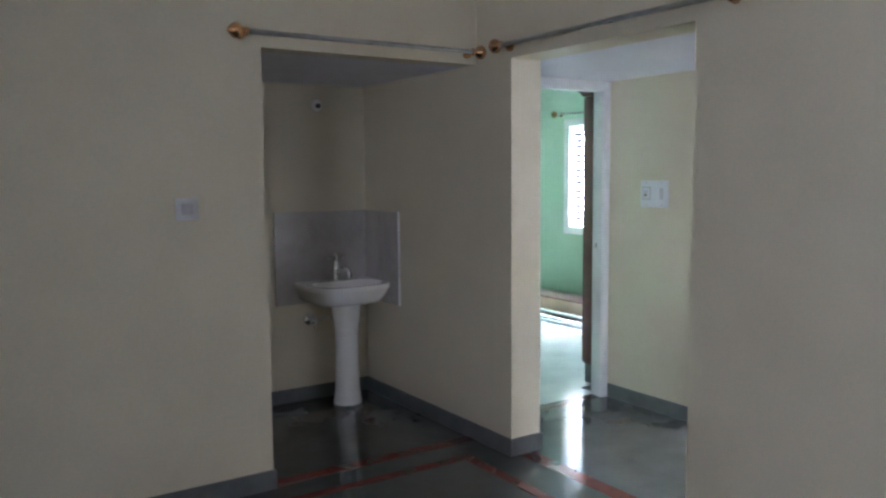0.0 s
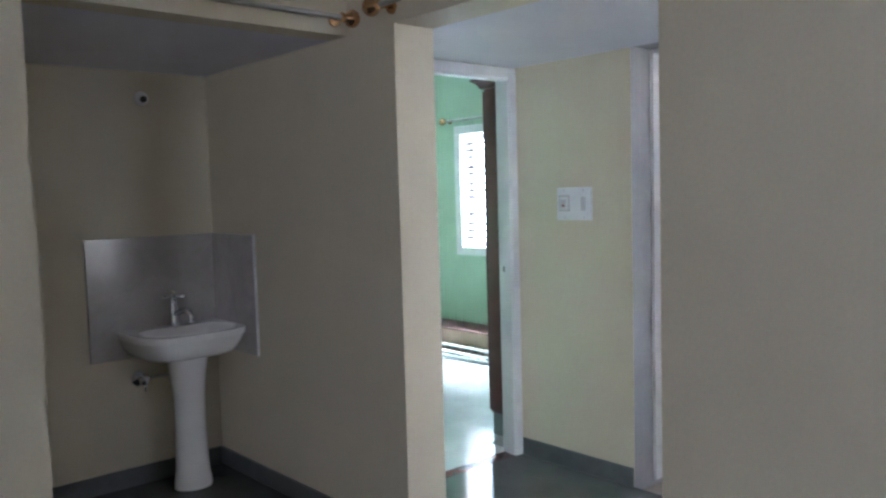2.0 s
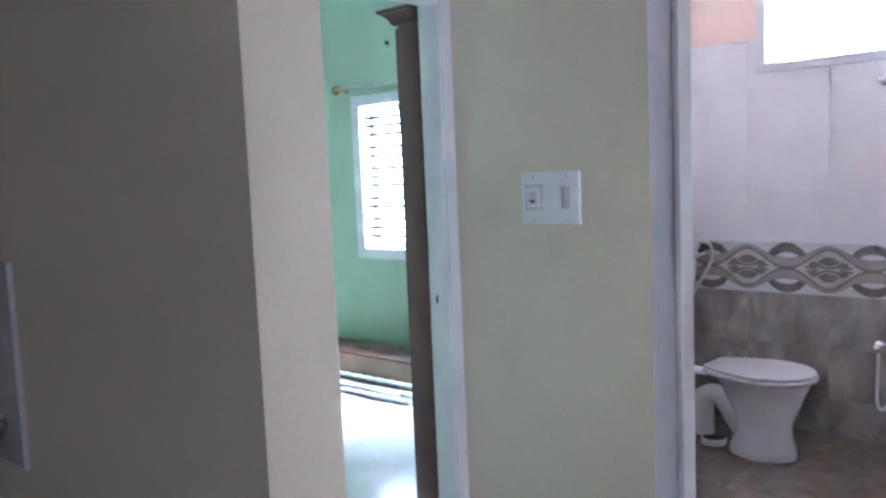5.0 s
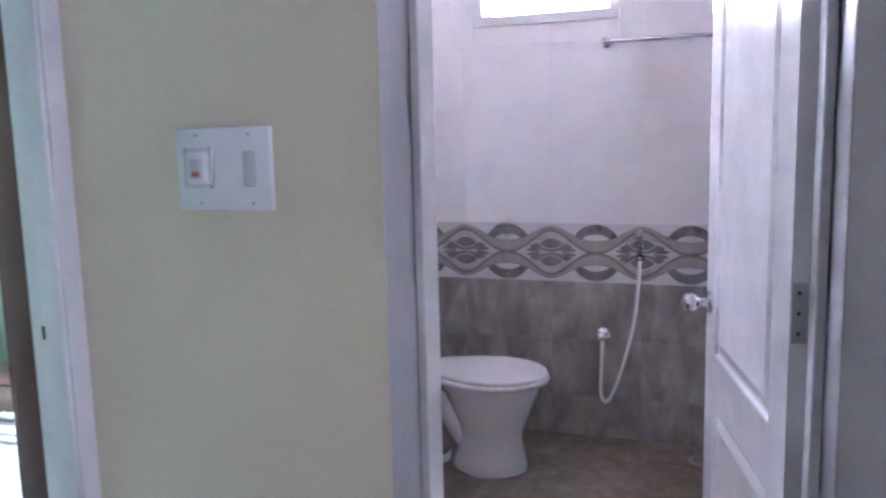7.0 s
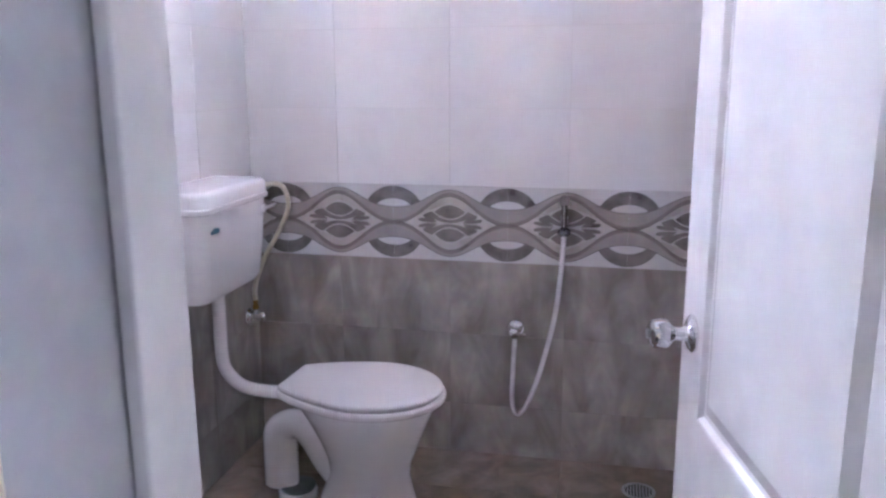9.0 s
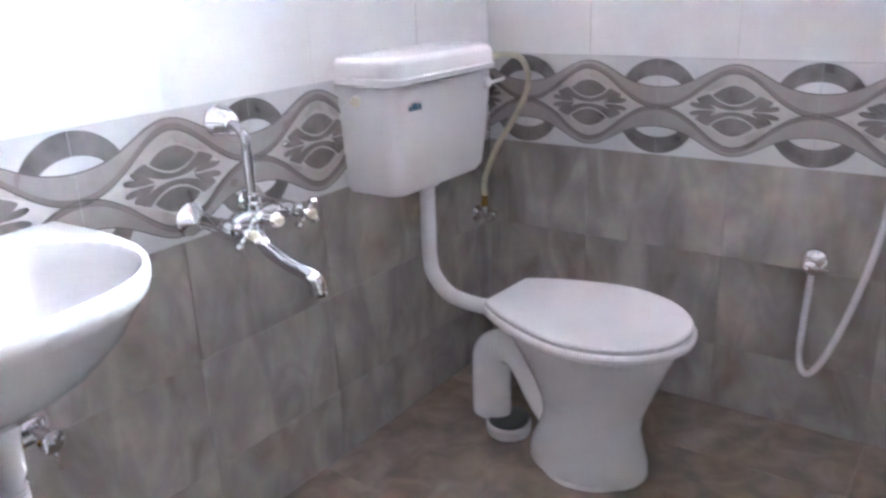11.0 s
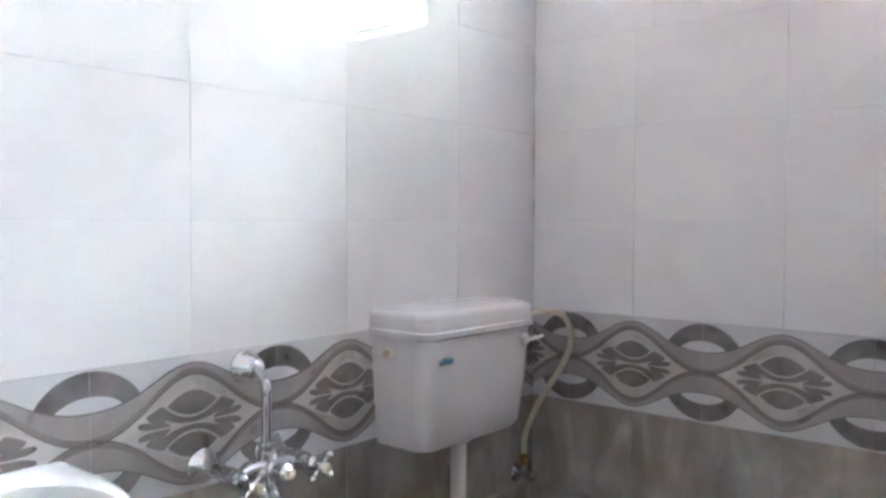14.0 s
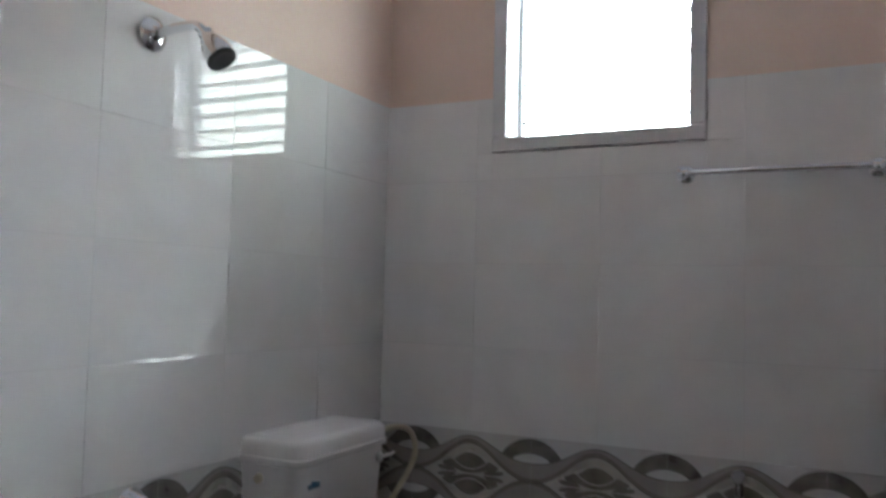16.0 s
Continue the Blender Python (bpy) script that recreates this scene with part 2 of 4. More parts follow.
def dome(ring, rise, steps=(0.96, 0.86, 0.7, 0.5, 0.28, 0.1)):
    """Rings that shrink from the given one towards its middle and rise by a little."""
    mid = (Vector((max(p.x for p in ring) + min(p.x for p in ring), max(p.y for p in ring) + min(p.y for p in ring), 0))) / 2
    out = []
    for q in steps:
        out.append([Vector((mid.x + (p.x - mid.x) * q, mid.y + (p.y - mid.y) * q, p.z + rise * (1 - q * q))) for p in ring])
    return out


def cells(a0, a1, b0, b1, holes):
    """The grid of a rectangle with rectangular holes: cuts along a and b, and which cells are solid."""
    ca = sorted({a0, a1, *[min(max(v, a0), a1) for h in holes for v in h[:2]]})
    cb = sorted({b0, b1, *[min(max(v, b0), b1) for h in holes for v in h[2:]]})
    solid = {}
    for i in range(len(ca) - 1):
        for j in range(len(cb) - 1):
            ma, mb = (ca[i] + ca[i + 1]) / 2, (cb[j] + cb[j + 1]) / 2
            solid[i, j] = not any(h[0] < ma < h[1] and h[2] < mb < h[3] for h in holes)
    return ca, cb, solid


def wall(name, axis, a0, a1, z0, z1, c0, c1, low, high, holes=(), label="", reveal=None):
    """A wall that runs along x or y from a0 to a1, between c0 and c1 on the other axis, with holes (a0, a1, z0, z1) right through it.
    low and high: the materials of its two faces."""
    ca, cb, solid = cells(a0, a1, z0, z1, holes)
    bm = bmesh.new()

    def at(a, c, z):
        return bm.verts.new((a, c, z) if axis == "x" else (c, a, z))

    def quad(ps, index):
        f = bm.faces.new([at(*p) for p in ps])
        f.material_index = index
    for (i, j), full in solid.items():
        if not full:
            continue
        p, q, r, s = ca[i], ca[i + 1], cb[j], cb[j + 1]
        quad([(p, c0, r), (q, c0, r), (q, c0, s), (p, c0, s)], 0)
        quad([(p, c1, r), (q, c1, r), (q, c1, s), (p, c1, s)], 1)
        for di, dj, ps in ((-1, 0, [(p, c0, r), (p, c1, r), (p, c1, s), (p, c0, s)]), (1, 0, [(q, c0, r), (q, c1, r), (q, c1, s), (q, c0, s)]),
                           (0, -1, [(p, c0, r), (q, c0, r), (q, c1, r), (p, c1, r)]), (0, 1, [(p, c0, s), (q, c0, s), (q, c1, s), (p, c1, s)])):
            if not solid.get((i + di, j + dj), False):
                quad(ps, 2)
    bmesh.ops.remove_doubles(bm, verts=bm.verts, dist=1e-5)
    ob = new(name, finish(bm, name))
    for m in (low, high, reveal or low):
        ob.data.materials.append(m)
    return tagged(ob, label, "wall", kind="structure")


def slab(name, lo, hi, material, label, category):
    ob = new(name, finish(boxed(lo, hi), name))
    ob.data.materials.append(material)
    return tagged(ob, label, category, kind="structure")


# ---------------------------------------------------------------- plan, in metres
WALL_A = 3.574                   # living room wall with the wash niche
WB0, WB1 = 2.652, 2.848          # wall between living room and passage
OPEN0, OPEN1 = 2.112, 3.266      # passage opening in it
LOFT = 2.092                     # underside of the low ceilings
NICHE_X, NICHE_Y = 1.438, 4.888
SW0, SW1 = 3.89, 4.120           # wall between passage and bathroom
BD0, BD1 = 3.797, 3.908          # wall with the bedroom door
XB, YB = 6.213, 3.98             # tiled faces of the bathroom
BATH_S = 1.80
BATH_F = -0.02
BED_X = 5.99
HIGH = 2.9
DOOR_TURN = 12.0

wall("wall_living_north", "x", -2.6, WB0, 0, HIGH, WALL_A, WALL_A + 0.12, CREAM, CREAM, [(NICHE_X, WB0 + 1, -1, LOFT)], "cream painted wall with an open wash niche")
wall("wall_passage_west", "y", -3.2, 3.84, 0, HIGH, WB0, WB1, CREAM, CREAM, [(OPEN0, OPEN1, -1, LOFT)], "cream painted wall with a wide open passage")
wall("wall_niche_east", "y", 3.84, 7.45, 0, HIGH, WB0, WB1, CREAM, GREEN, (), "wall between wash niche and green bedroom")
wall("wall_niche_north", "x", NICHE_X - 0.12, WB0, 0, HIGH, NICHE_Y, NICHE_Y + 0.12, CREAM, CREAM, (), "cream painted back wall of the wash niche")
wall("wall_niche_west", "y", WALL_A + 0.12, NICHE_Y, 0, HIGH, NICHE_X - 0.12, NICHE_X, CREAM, CREAM, (), "cream painted side wall of the wash niche")
# window out of view, placed so it lights the walls but not the niche back
wall("wall_living_west", "y", -3.2, WALL_A + 0.12, 0, HIGH, -2.72, -2.6, CREAM, CREAM, [(-2.3, -0.8, 0.9, 2.1)], "cream painted wall with an unseen window added to light the room")
wall("wall_living_south", "x", -2.72, WB1, 0, HIGH, -3.32, -3.2, CREAM, CREAM, (), "plain cream painted wall")
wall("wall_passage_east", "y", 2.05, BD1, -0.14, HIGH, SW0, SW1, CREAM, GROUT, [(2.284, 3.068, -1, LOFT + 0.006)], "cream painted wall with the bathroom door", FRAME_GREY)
wall("wall_bath_corner", "y", BD1, YB + 0.075, -0.14, HIGH, 4.085, SW1, GREEN, GROUT, (), "narrow end of the wall between bathroom and bedroom")
wall("wall_passage_side", "y", -0.12, BATH_S - 0.132, 0, HIGH, SW0, SW1, CREAM, CREAM, (), "cream painted side wall of the passage")
# unseen end of the passage, its window added to brighten jamb and switch wall
wall("wall_passage_south", "x", WB1, SW0, 0, HIGH, -0.12, 0.0, CREAM, CREAM, [(2.95, 3.79, 0.7, 2.0)], "cream painted end wall of the passage with an unseen window added for light")
wall("wall_bedroom_door", "x", WB1, SW0, 0, HIGH, BD0, BD1, CREAM, GREEN, [(2.95, SW0 + 1, -1, LOFT)], "wall with the open bedroom door")
wall("wall_bath_north", "x", SW1, XB + 0.2, -0.14, HIGH, YB + 0.010, YB + 0.075, GROUT, GREEN, (), "wall between bathroom and bedroom")
wall("wall_bath_east", "y", BATH_S - 0.12, YB + 0.010, -0.14, HIGH, XB + 0.010, XB + 0.17, GROUT, CREAM, [(2.945, 3.527, 1.978, 2.49)], "bathroom wall with a high window", FRAME)
wall("wall_bath_south", "x", SW0, XB + 0.010, -0.14, HIGH, BATH_S - 0.13, BATH_S - 0.010, CREAM, GROUT, (), "tiled bathroom wall")
wall("wall_bath_west", "y", BATH_S - 0.010, 2.0495, -0.14, HIGH, SW0, SW1, CREAM, GROUT, (), "tiled bathroom wall beside the door")
wall("wall_bedroom_east", "y", YB + 0.075, 7.45, 0, HIGH, BED_X, BED_X + 0.2, GREEN, CREAM, [(5.25, 6.46, 0.915, 1.99)], "green bedroom wall with a barred window", FRAME)
wall("wall_bedroom_north", "x", WB0, BED_X + 0.2, 0, HIGH, 7.45, 7.57, GREEN, CREAM, (), "green bedroom wall")
# peach paint above the tiles
for name, axis, a0, a1, c0, c1, holes in (
        ("wall_paint_north", "x", SW1 + 0.004, XB + 0.006, YB + 0.004, YB + 0.010, []),
        ("wall_paint_east", "y", BATH_S - 0.004, YB + 0.004, XB + 0.004, XB + 0.010, [(2.945, 3.527, 1.978, 2.49)]),
        ("wall_paint_south", "x", SW1 + 0.004, XB + 0.004, BATH_S - 0.010, BATH_S - 0.004, []),
        ("wall_paint_west", "y", BATH_S - 0.004, YB + 0.004, SW1, SW1 + 0.006, [])):
    wall(name, axis, a0, a1, 2.112, 2.86, c0, c1, PEACH, PEACH, holes, "peach painted plaster above the bathroom tiles")

slab("floor_bedroom_side", (WB1, BD1 - 0.02, -0.12), (SW0, 5.0, 0), BED_FLOOR_LIT, "polished grey bedroom floor with window brightness in its colour", "floor")
slab("floor_niche", (NICHE_X - 0.1, BD1 - 0.02, -0.12), (WB1, 5.0, 0), FLOOR, "polished dark grey oxide floor of the niche", "floor")
slab("floor_living", (-2.6, -3.2, -0.12), (SW0, BD1 - 0.02, 0), FLOOR, "polished dark grey oxide floor", "floor")
for name, axis, a0, a1, c0, c1, holes in (
        ("wall_joint_north", "x", SW1 + 0.002, XB + 0.008, YB + 0.0022, YB + 0.0098, []),
        ("wall_joint_east", "y", BATH_S - 0.008, YB + 0.002, XB + 0.0022, XB + 0.0098, [(2.90, 3.57, 1.93, 2.6)])):
    wall(name, axis, a0, a1, -0.1, 0.732, c0, c1, DARK_GROUT, DARK_GROUT, [], "dark joint mortar between the brown tiles")
    wall(name, axis, a0, a1, 0.7322, 2.108, c0, c1, GROUT, GROUT, holes, "pale joint mortar between the white tiles")
slab("floor_bedroom", (WB1, 5.0, -0.12), (BED_X, 7.45, 0), BED_FLOOR_LIT, "polished grey bedroom floor with window brightness in its colour", "floor")
slab("floor_bedroom_front", (SW0, YB + 0.075, -0.12), (BED_X, 5.0, 0), BED_FLOOR_LIT, "polished grey bedroom floor with window brightness in its colour", "floor")
slab("floor_bath", (SW0, BATH_S - 0.01, -0.14), (XB + 0.01, YB + 0.01, BATH_F - 0.008), DARK_GROUT, "bathroom floor bed", "floor")
slab("ceiling_living", (-2.72, -3.32, HIGH), (WB1, 5.0, HIGH + 0.1), WHITE_CEIL, "white painted ceiling", "ceiling")
slab("ceiling_bedroom", (WB0, BD0, HIGH), (BED_X + 0.2, 7.57, HIGH + 0.1), WHITE_CEIL, "white painted ceiling", "ceiling")
slab("ceiling_niche", (NICHE_X, WALL_A + 0.12, LOFT), (WB0, NICHE_Y, LOFT + 0.08), WHITE_CEIL, "low bluish white ceiling of the niche", "ceiling")
slab("ceiling_passage", (WB1, 0.0, LOFT), (SW0, BD0, LOFT + 0.08), WHITE_CEIL, "low bluish white ceiling of the passage", "ceiling")
slab("beam_bath", (SW1 + 0.007, YB - 0.060, 2.565), (XB + 0.003, YB + 0.003, 2.85), PEACH, "peach painted beam along the bathroom wall", "beam")
slab("ceiling_bath", (SW1, BATH_S - 0.01, 2.85), (XB + 0.01, YB + 0.01, 2.95), WHITE_CEIL, "white painted bathroom ceiling", "ceiling")
slab("ground", (-400, -400, -0.6), (400, 400, -0.4), GROUND, "pale dusty ground outside", "ground")

# ---------------------------------------------------------------- backdrops of bright sky outside the windows, and added glowing panels


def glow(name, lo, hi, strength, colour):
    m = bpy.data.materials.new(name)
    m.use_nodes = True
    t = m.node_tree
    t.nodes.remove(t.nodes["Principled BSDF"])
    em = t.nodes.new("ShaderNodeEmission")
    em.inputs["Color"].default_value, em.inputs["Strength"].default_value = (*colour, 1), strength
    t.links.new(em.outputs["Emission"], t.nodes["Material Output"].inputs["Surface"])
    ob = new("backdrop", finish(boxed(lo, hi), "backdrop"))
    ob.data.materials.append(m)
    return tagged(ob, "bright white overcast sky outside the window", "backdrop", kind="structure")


glow("sky_bath", (9.0, -1.5, 2.0), (9.02, 8.0, 9.5), BATH_SKY, (0.90, 0.95, 1.0))
# added glowing panel below the sky, balances direct light against fill
low_panel = glow("low_light_panel", (7.45, 2.63, -0.4), (7.6, 6.0, 2.80), BATH_PANEL, (0.97, 0.98, 0.95))
tagged(low_panel, "added glowing panel, dimmer than the sky, that shapes the bathroom light")
# added dimmer panel, keeps light and reflection on the north wall down
taller = glow("tall_light_panel", (7.45, -2.0, -0.4), (7.6, 2.62, 4.4), 0.43 * BATH_PANEL, (0.94, 1.0, 0.90))
tagged(taller, "added taller pale green glowing panel that dims the light from one side")
glow("sky_bedroom", (8.4, 4.6, -0.3), (8.42, 9.2, 4.5), BED_SKY, (0.70, 0.92, 1.0))
# glow outside the added living room window
glow("sky_living", (-4.62, -5.0, -0.35), (-4.6, 4.0, 4.4), LIVING_SKY, (0.97, 0.98, 1.0))
# fill glow behind the added passage window
glow("passage_fill", (2.87, -1.2, -0.35), (4.4, -1.18, 3.2), PASSAGE_FILL, (0.97, 0.98, 1.0))

# ---------------------------------------------------------------- floor stripes, skirtings, door frames


def strip(name, lo, hi, material, label, category, bevel=0.0):
    ob = new(name, finish(boxed(lo, hi, bevel, 1), name))
    ob.data.materials.append(material)
    return tagged(ob, label, category, kind="structure")


for lo, hi in (((NICHE_X, 3.585, -0.004), (WB0 - 0.012, 3.665, 0.003)), ((-2.3, 3.36, -0.004), (2.475, 3.42, 0.003)),
               ((2.415, -2.9, -0.004), (2.475, 3.36, 0.003)), ((2.70, 2.13, -0.004), (2.79, 3.24, 0.003)),
               ((2.95, BD0 + 0.02, -0.004), (SW0 - 0.05, BD1 - 0.02, 0.003))):
    strip("trim", lo, hi, RED, "dark red oxide stripe set in the grey floor", "floor stripe")
SK, ST = 0.094, 0.012
for lo, hi in (((-2.6, WALL_A - ST, 0), (NICHE_X + 0.0, WALL_A, SK)), ((NICHE_X, WALL_A - ST, 0), (NICHE_X + ST, NICHE_Y, SK)),
               ((NICHE_X + ST, NICHE_Y - ST, 0), (WB0 - ST, NICHE_Y, SK)), ((WB0 - ST, OPEN1 - ST, 0), (WB0, NICHE_Y, SK)),
               ((WB0, OPEN1 - ST, 0), (WB1, OPEN1, SK)), ((WB1, OPEN1 - ST, 0), (WB1 + ST, BD0, SK)),
               ((WB0 - ST, -3.2, 0), (WB0, OPEN0 + ST, SK)), ((WB0, OPEN0, 0), (WB1, OPEN0 + ST, SK)),
               ((SW0 - ST, 3.070, 0), (SW0, BD0 - 0.012, SK)), ((SW0 - ST, 0.0, 0), (SW0, 2.163, SK)), ((WB1, 0.0, 0), (SW0 - ST, ST, SK)),
               ((BED_X - ST, YB + 0.075, 0), (BED_X, 7.45, 0.12)), ((WB1, 7.45 - ST, 0), (BED_X - ST, 7.45, 0.12))):
    strip("baseboard", lo, hi, SKIRT, "dark grey stone skirting along the wall", "baseboard", 0.002)


def door_frame(name, along, a0, a1, c0, c1, top, width, label, far_width, paint):
    """Two jambs, a head and a stop bead round a doorway."""
    ob = new(name)
    tagged(ob, label, "door frame", kind="structure")

    def put(nm, lo, hi):
        if along == "y":
            lo, hi = (lo[1], lo[0], lo[2]), (hi[1], hi[0], hi[2])
        part(nm, boxed(lo, hi, 0.004), paint, ob, smooth=False)
    put("jamb", (a0, c0, 0), (a0 + width, c1, top))
    put("jamb", (a1 - far_width, c0, 0), (a1, c1, top))
    put("head", (a0 + width, c0, top - width), (a1 - far_width, c1, top))
    mid = c0 + (c1 - c0) * 0.55
    if width < 0.04:
        return ob
    put("door_stop", (a0 + width, c0 + 0.004, 0), (a0 + width + 0.014, mid, top - width))
    put("door_stop", (a1 - far_width - 0.010, c0 + 0.006, 0), (a1 - far_width, mid, top - width))
    put("door_stop", (a0 + width + 0.014, c0 + 0.004, top - width - 0.014), (a1 - far_width - 0.010, mid, top - width))
    return ob


bath_frame = door_frame("door_frame_bath", "y", 2.286, 3.066, 4.042, 4.132, LOFT + 0.003, 0.020, "pale grey painted timber frame of the bathroom door", 0.020, FRAME)
bed_frame = door_frame("door_frame_bedroom", "x", 2.953, SW0 - 0.003, BD0 - 0.008, BD1 - 0.014, LOFT - 0.003, 0.052, "white painted timber frame of the bedroom door", 0.052, FRAME)
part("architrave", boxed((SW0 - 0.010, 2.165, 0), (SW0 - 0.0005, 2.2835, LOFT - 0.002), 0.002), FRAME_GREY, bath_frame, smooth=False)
plate = part("strike_plate", boxed((3.8335, 3.842, 0.992), (3.8365, 3.872, 1.050), 0.001), PIPE_WHITE, bed_frame, "white painted strike plate")
# thin black slab on the plate, paints the shade inside the latch hole
part("latch_hole", boxed((3.8325, 3.850, 1.006), (3.8337, 3.862, 1.036), 0.0004, 1), BLACK, plate, "black patch for the shade inside the latch hole")

# ---------------------------------------------------------------- curtain rods


def curtain_rod(m, length, label, metal=DULL_METAL):
    """A rod along local x with turned finials; the wall is at local y = 0.07."""
    t = thing("curtain_rod", m, label, "curtain rod", "curtain rods over the openings")
    part("rod", swept([(0, 0, 0), (length, 0, 0)], 0.011, 14), metal, t)
    for x, s in ((0, -1), (length, 1)):
        part("finial", turned((x - s * 0.035, 0, 0), (s, 0, 0), [(0.013, 0), (0.019, 0.004), (0.019, 0.012), (0.013, 0.018), (0.020, 0.028), (0.031, 0.040), (0.036, 0.054), (0.033, 0.068), (0.020, 0.082), (0.008, 0.092), (0.002, 0.097)]), COPPER, t, "copper coloured turned finial")
        bm = bmesh.new()
        lathe(bm, (x - s * 0.02, 0.0, 0), (0, 1, 0), [(0.009, 0.008), (0.009, 0.052), (0.024, 0.058), (0.026, 0.07)])
        part("bracket", bm, COPPER, t, "copper coloured wall bracket")
    return t


curtain_rod(pose(1.318, WALL_A - 0.072, 2.146), 1.290, "steel curtain rod with copper finials above the wash niche")
curtain_rod(pose(WB0 - 0.072, 3.29, 2.150, 0, 0, -90), 1.38, "steel curtain rod with copper finials above the passage opening")

# ---------------------------------------------------------------- switch plates


def switch_board(m, width, height, label):
    t = thing("switch_board", m, label, "switch")
    part("plate", boxed((-width / 2, -0.014, -height / 2), (width / 2, 0, height / 2), 0.003), SWITCH, t)
    return t


def screw(t, x, y, z):
    part("screw", turned((x, y, z), (0, -1, 0), [(0.0035, 0), (0.0035, 0.001), (0.002, 0.0022)], 10), DULL_METAL, t)


board = switch_board(pose(SW0, 3.405, 1.370, 0, 0, -90), 0.215, 0.165, "white plastic switch board with a socket and a rocker switch")
part("socket_block", boxed((-0.088, -0.021, -0.038), (-0.020, -0.0145, 0.045), 0.003), SWITCH_GREY, board, "lilac grey surround")
part("socket_face", boxed((-0.078, -0.024, -0.028), (-0.030, -0.0215, 0.035), 0.001), SWITCH, board, "white switch face")
part("rocker", boxed((-0.070, -0.0285, -0.018), (-0.038, -0.0245, 0.022), 0.0015), SWITCH_GREY, board, "lilac grey rocker switch")
part("indicator", boxed((-0.063, -0.0305, -0.014), (-0.045, -0.0287, -0.004), 0.0006), REDLAMP, board, "small dark red indicator")
part("rocker", boxed((0.048, -0.018, -0.034), (0.077, -0.0145, 0.036), 0.001), SWITCH_GREY, board, "lilac grey rocker switch")
for x, z in ((-0.06, 0.068), (0.062, 0.068), (-0.055, -0.068), (0.066, -0.068)):
    screw(board, x, -0.014, z)
for x, z in ((-0.083, 0.040), (-0.025, 0.040), (-0.083, -0.033), (-0.025, -0.033)):
    screw(board, x, -0.021, z)
lone = switch_board(pose(1.072, WALL_A, 1.362), 0.098, 0.098, "small white switch plate on the cream wall")
part("rocker", boxed((-0.026, -0.021, -0.024), (0.024, -0.0145, 0.024), 0.003), SWITCH_GREY, lone, "lilac grey square switch")

# ---------------------------------------------------------------- taps


def cross_handle(parent, centre, axis, size=0.028, material=CHROME):
    """Four-armed tap handle with ball ends and an ivory button."""
    c = Vector(centre)
    d, s, u = ring_frame(axis)
    bm = bmesh.new()
    lathe(bm, c - d * 0.012, d, [(0.008, 0), (0.011, 0.004), (0.011, 0.016), (0.013, 0.02), (0.009, 0.026)], 16)
    for w in ((s + u) * 0.7071, (s - u) * 0.7071, -(s + u) * 0.7071, (u - s) * 0.7071):
        lathe(bm, c, w, [(0.005, 0.004), (0.0042, size * 0.55), (0.0040, size * 0.70), (0.0075, size * 0.82), (0.0095, size), (0.0072, size * 1.20), (0.001, size * 1.32)], 12)
    h = part("handle", bm, material, parent, "chrome cross handle with ball ends")
    part("button", turned(c + d * 0.012, d, [(0.010, 0), (0.0105, 0.005), (0.008, 0.009), (0.002, 0.011)], 16), HOSE_CREAM, h, "ivory button")
    return h


def angle_valve(m, label, brass_nut=True, turn=1):
    """A stop valve on the wall: flange, body, side outlet and lever. The wall is the plane y = 0 and the valve sticks out along -y."""
    t = thing("angle_valve", m, label, "valve", "stop valves")
    part("flange", turned((0, -0.001, 0), (0, -1, 0), [(0.031, 0), (0.030, 0.006), (0.022, 0.013), (0.014, 0.018)]), CHROME, t)
    part("body", swept([(0, -0.01, 0), (0, -0.03, 0), (0, -0.055, 0)], [0.012, 0.013, 0.014], 18), CHROME, t)
    part("lever", turned((0, -0.055, 0), (0, -1, 0), [(0.014, 0), (0.018, 0.004), (0.018, 0.016), (0.013, 0.021), (0.004, 0.024)]), CHROME, t)
    bm = bmesh.new()
    box(bm, (-0.004, -0.075, -0.045), (0.004, -0.066, -0.012), 0.002)
    part("lever_arm", bm, CHROME, t)
    part("outlet", swept([(0, -0.034, 0), (turn * 0.03, -0.034, 0)], 0.009, 14), CHROME, t)
    if brass_nut:
        bm = bmesh.new()
        lathe(bm, (turn * 0.028, -0.034, 0), (turn, 0, 0), [(0.011, 0), (0.013, 0.003), (0.013, 0.014), (0.010, 0.017), (0.009, 0.026), (0.011, 0.028), (0.011, 0.036)], 6)
        part("nut", bm, BRASS, t, "brass nut", smooth=False)
    return t


def pillar_tap(m, label):
    """Basin tap standing on local z = 0, spout towards -y."""
    t = thing("basin_tap", m, label, "tap")
    part("base", turned((0, 0, 0), (0, 0, 1), [(0.027, 0), (0.028, 0.005), (0.021, 0.011), (0.018, 0.02), (0.016, 0.045), (0.0185, 0.06), (0.0185, 0.072), (0.014, 0.082), (0.012, 0.095), (0.015, 0.10), (0.015, 0.108), (0.010, 0.114)]), CHROME, t)
    part("spout", swept(curve_points([(0, -0.010, 0.052), (0, -0.040, 0.064), (0, -0.070, 0.066), (0, -0.092, 0.052), (0, -0.097, 0.032)], 6), [0.013] * 6 + [0.0125] * 6 + [0.012] * 12 + [0.0125], 16), CHROME, t)
    part("aerator", turned((0, -0.097, 0.034), (0, 0, -1), [(0.0145, 0), (0.0145, 0.014), (0.010, 0.0145)]), CHROME, t)
    cross_handle(t, (0, 0, 0.122), (0, 0, 1), 0.036)
    return t


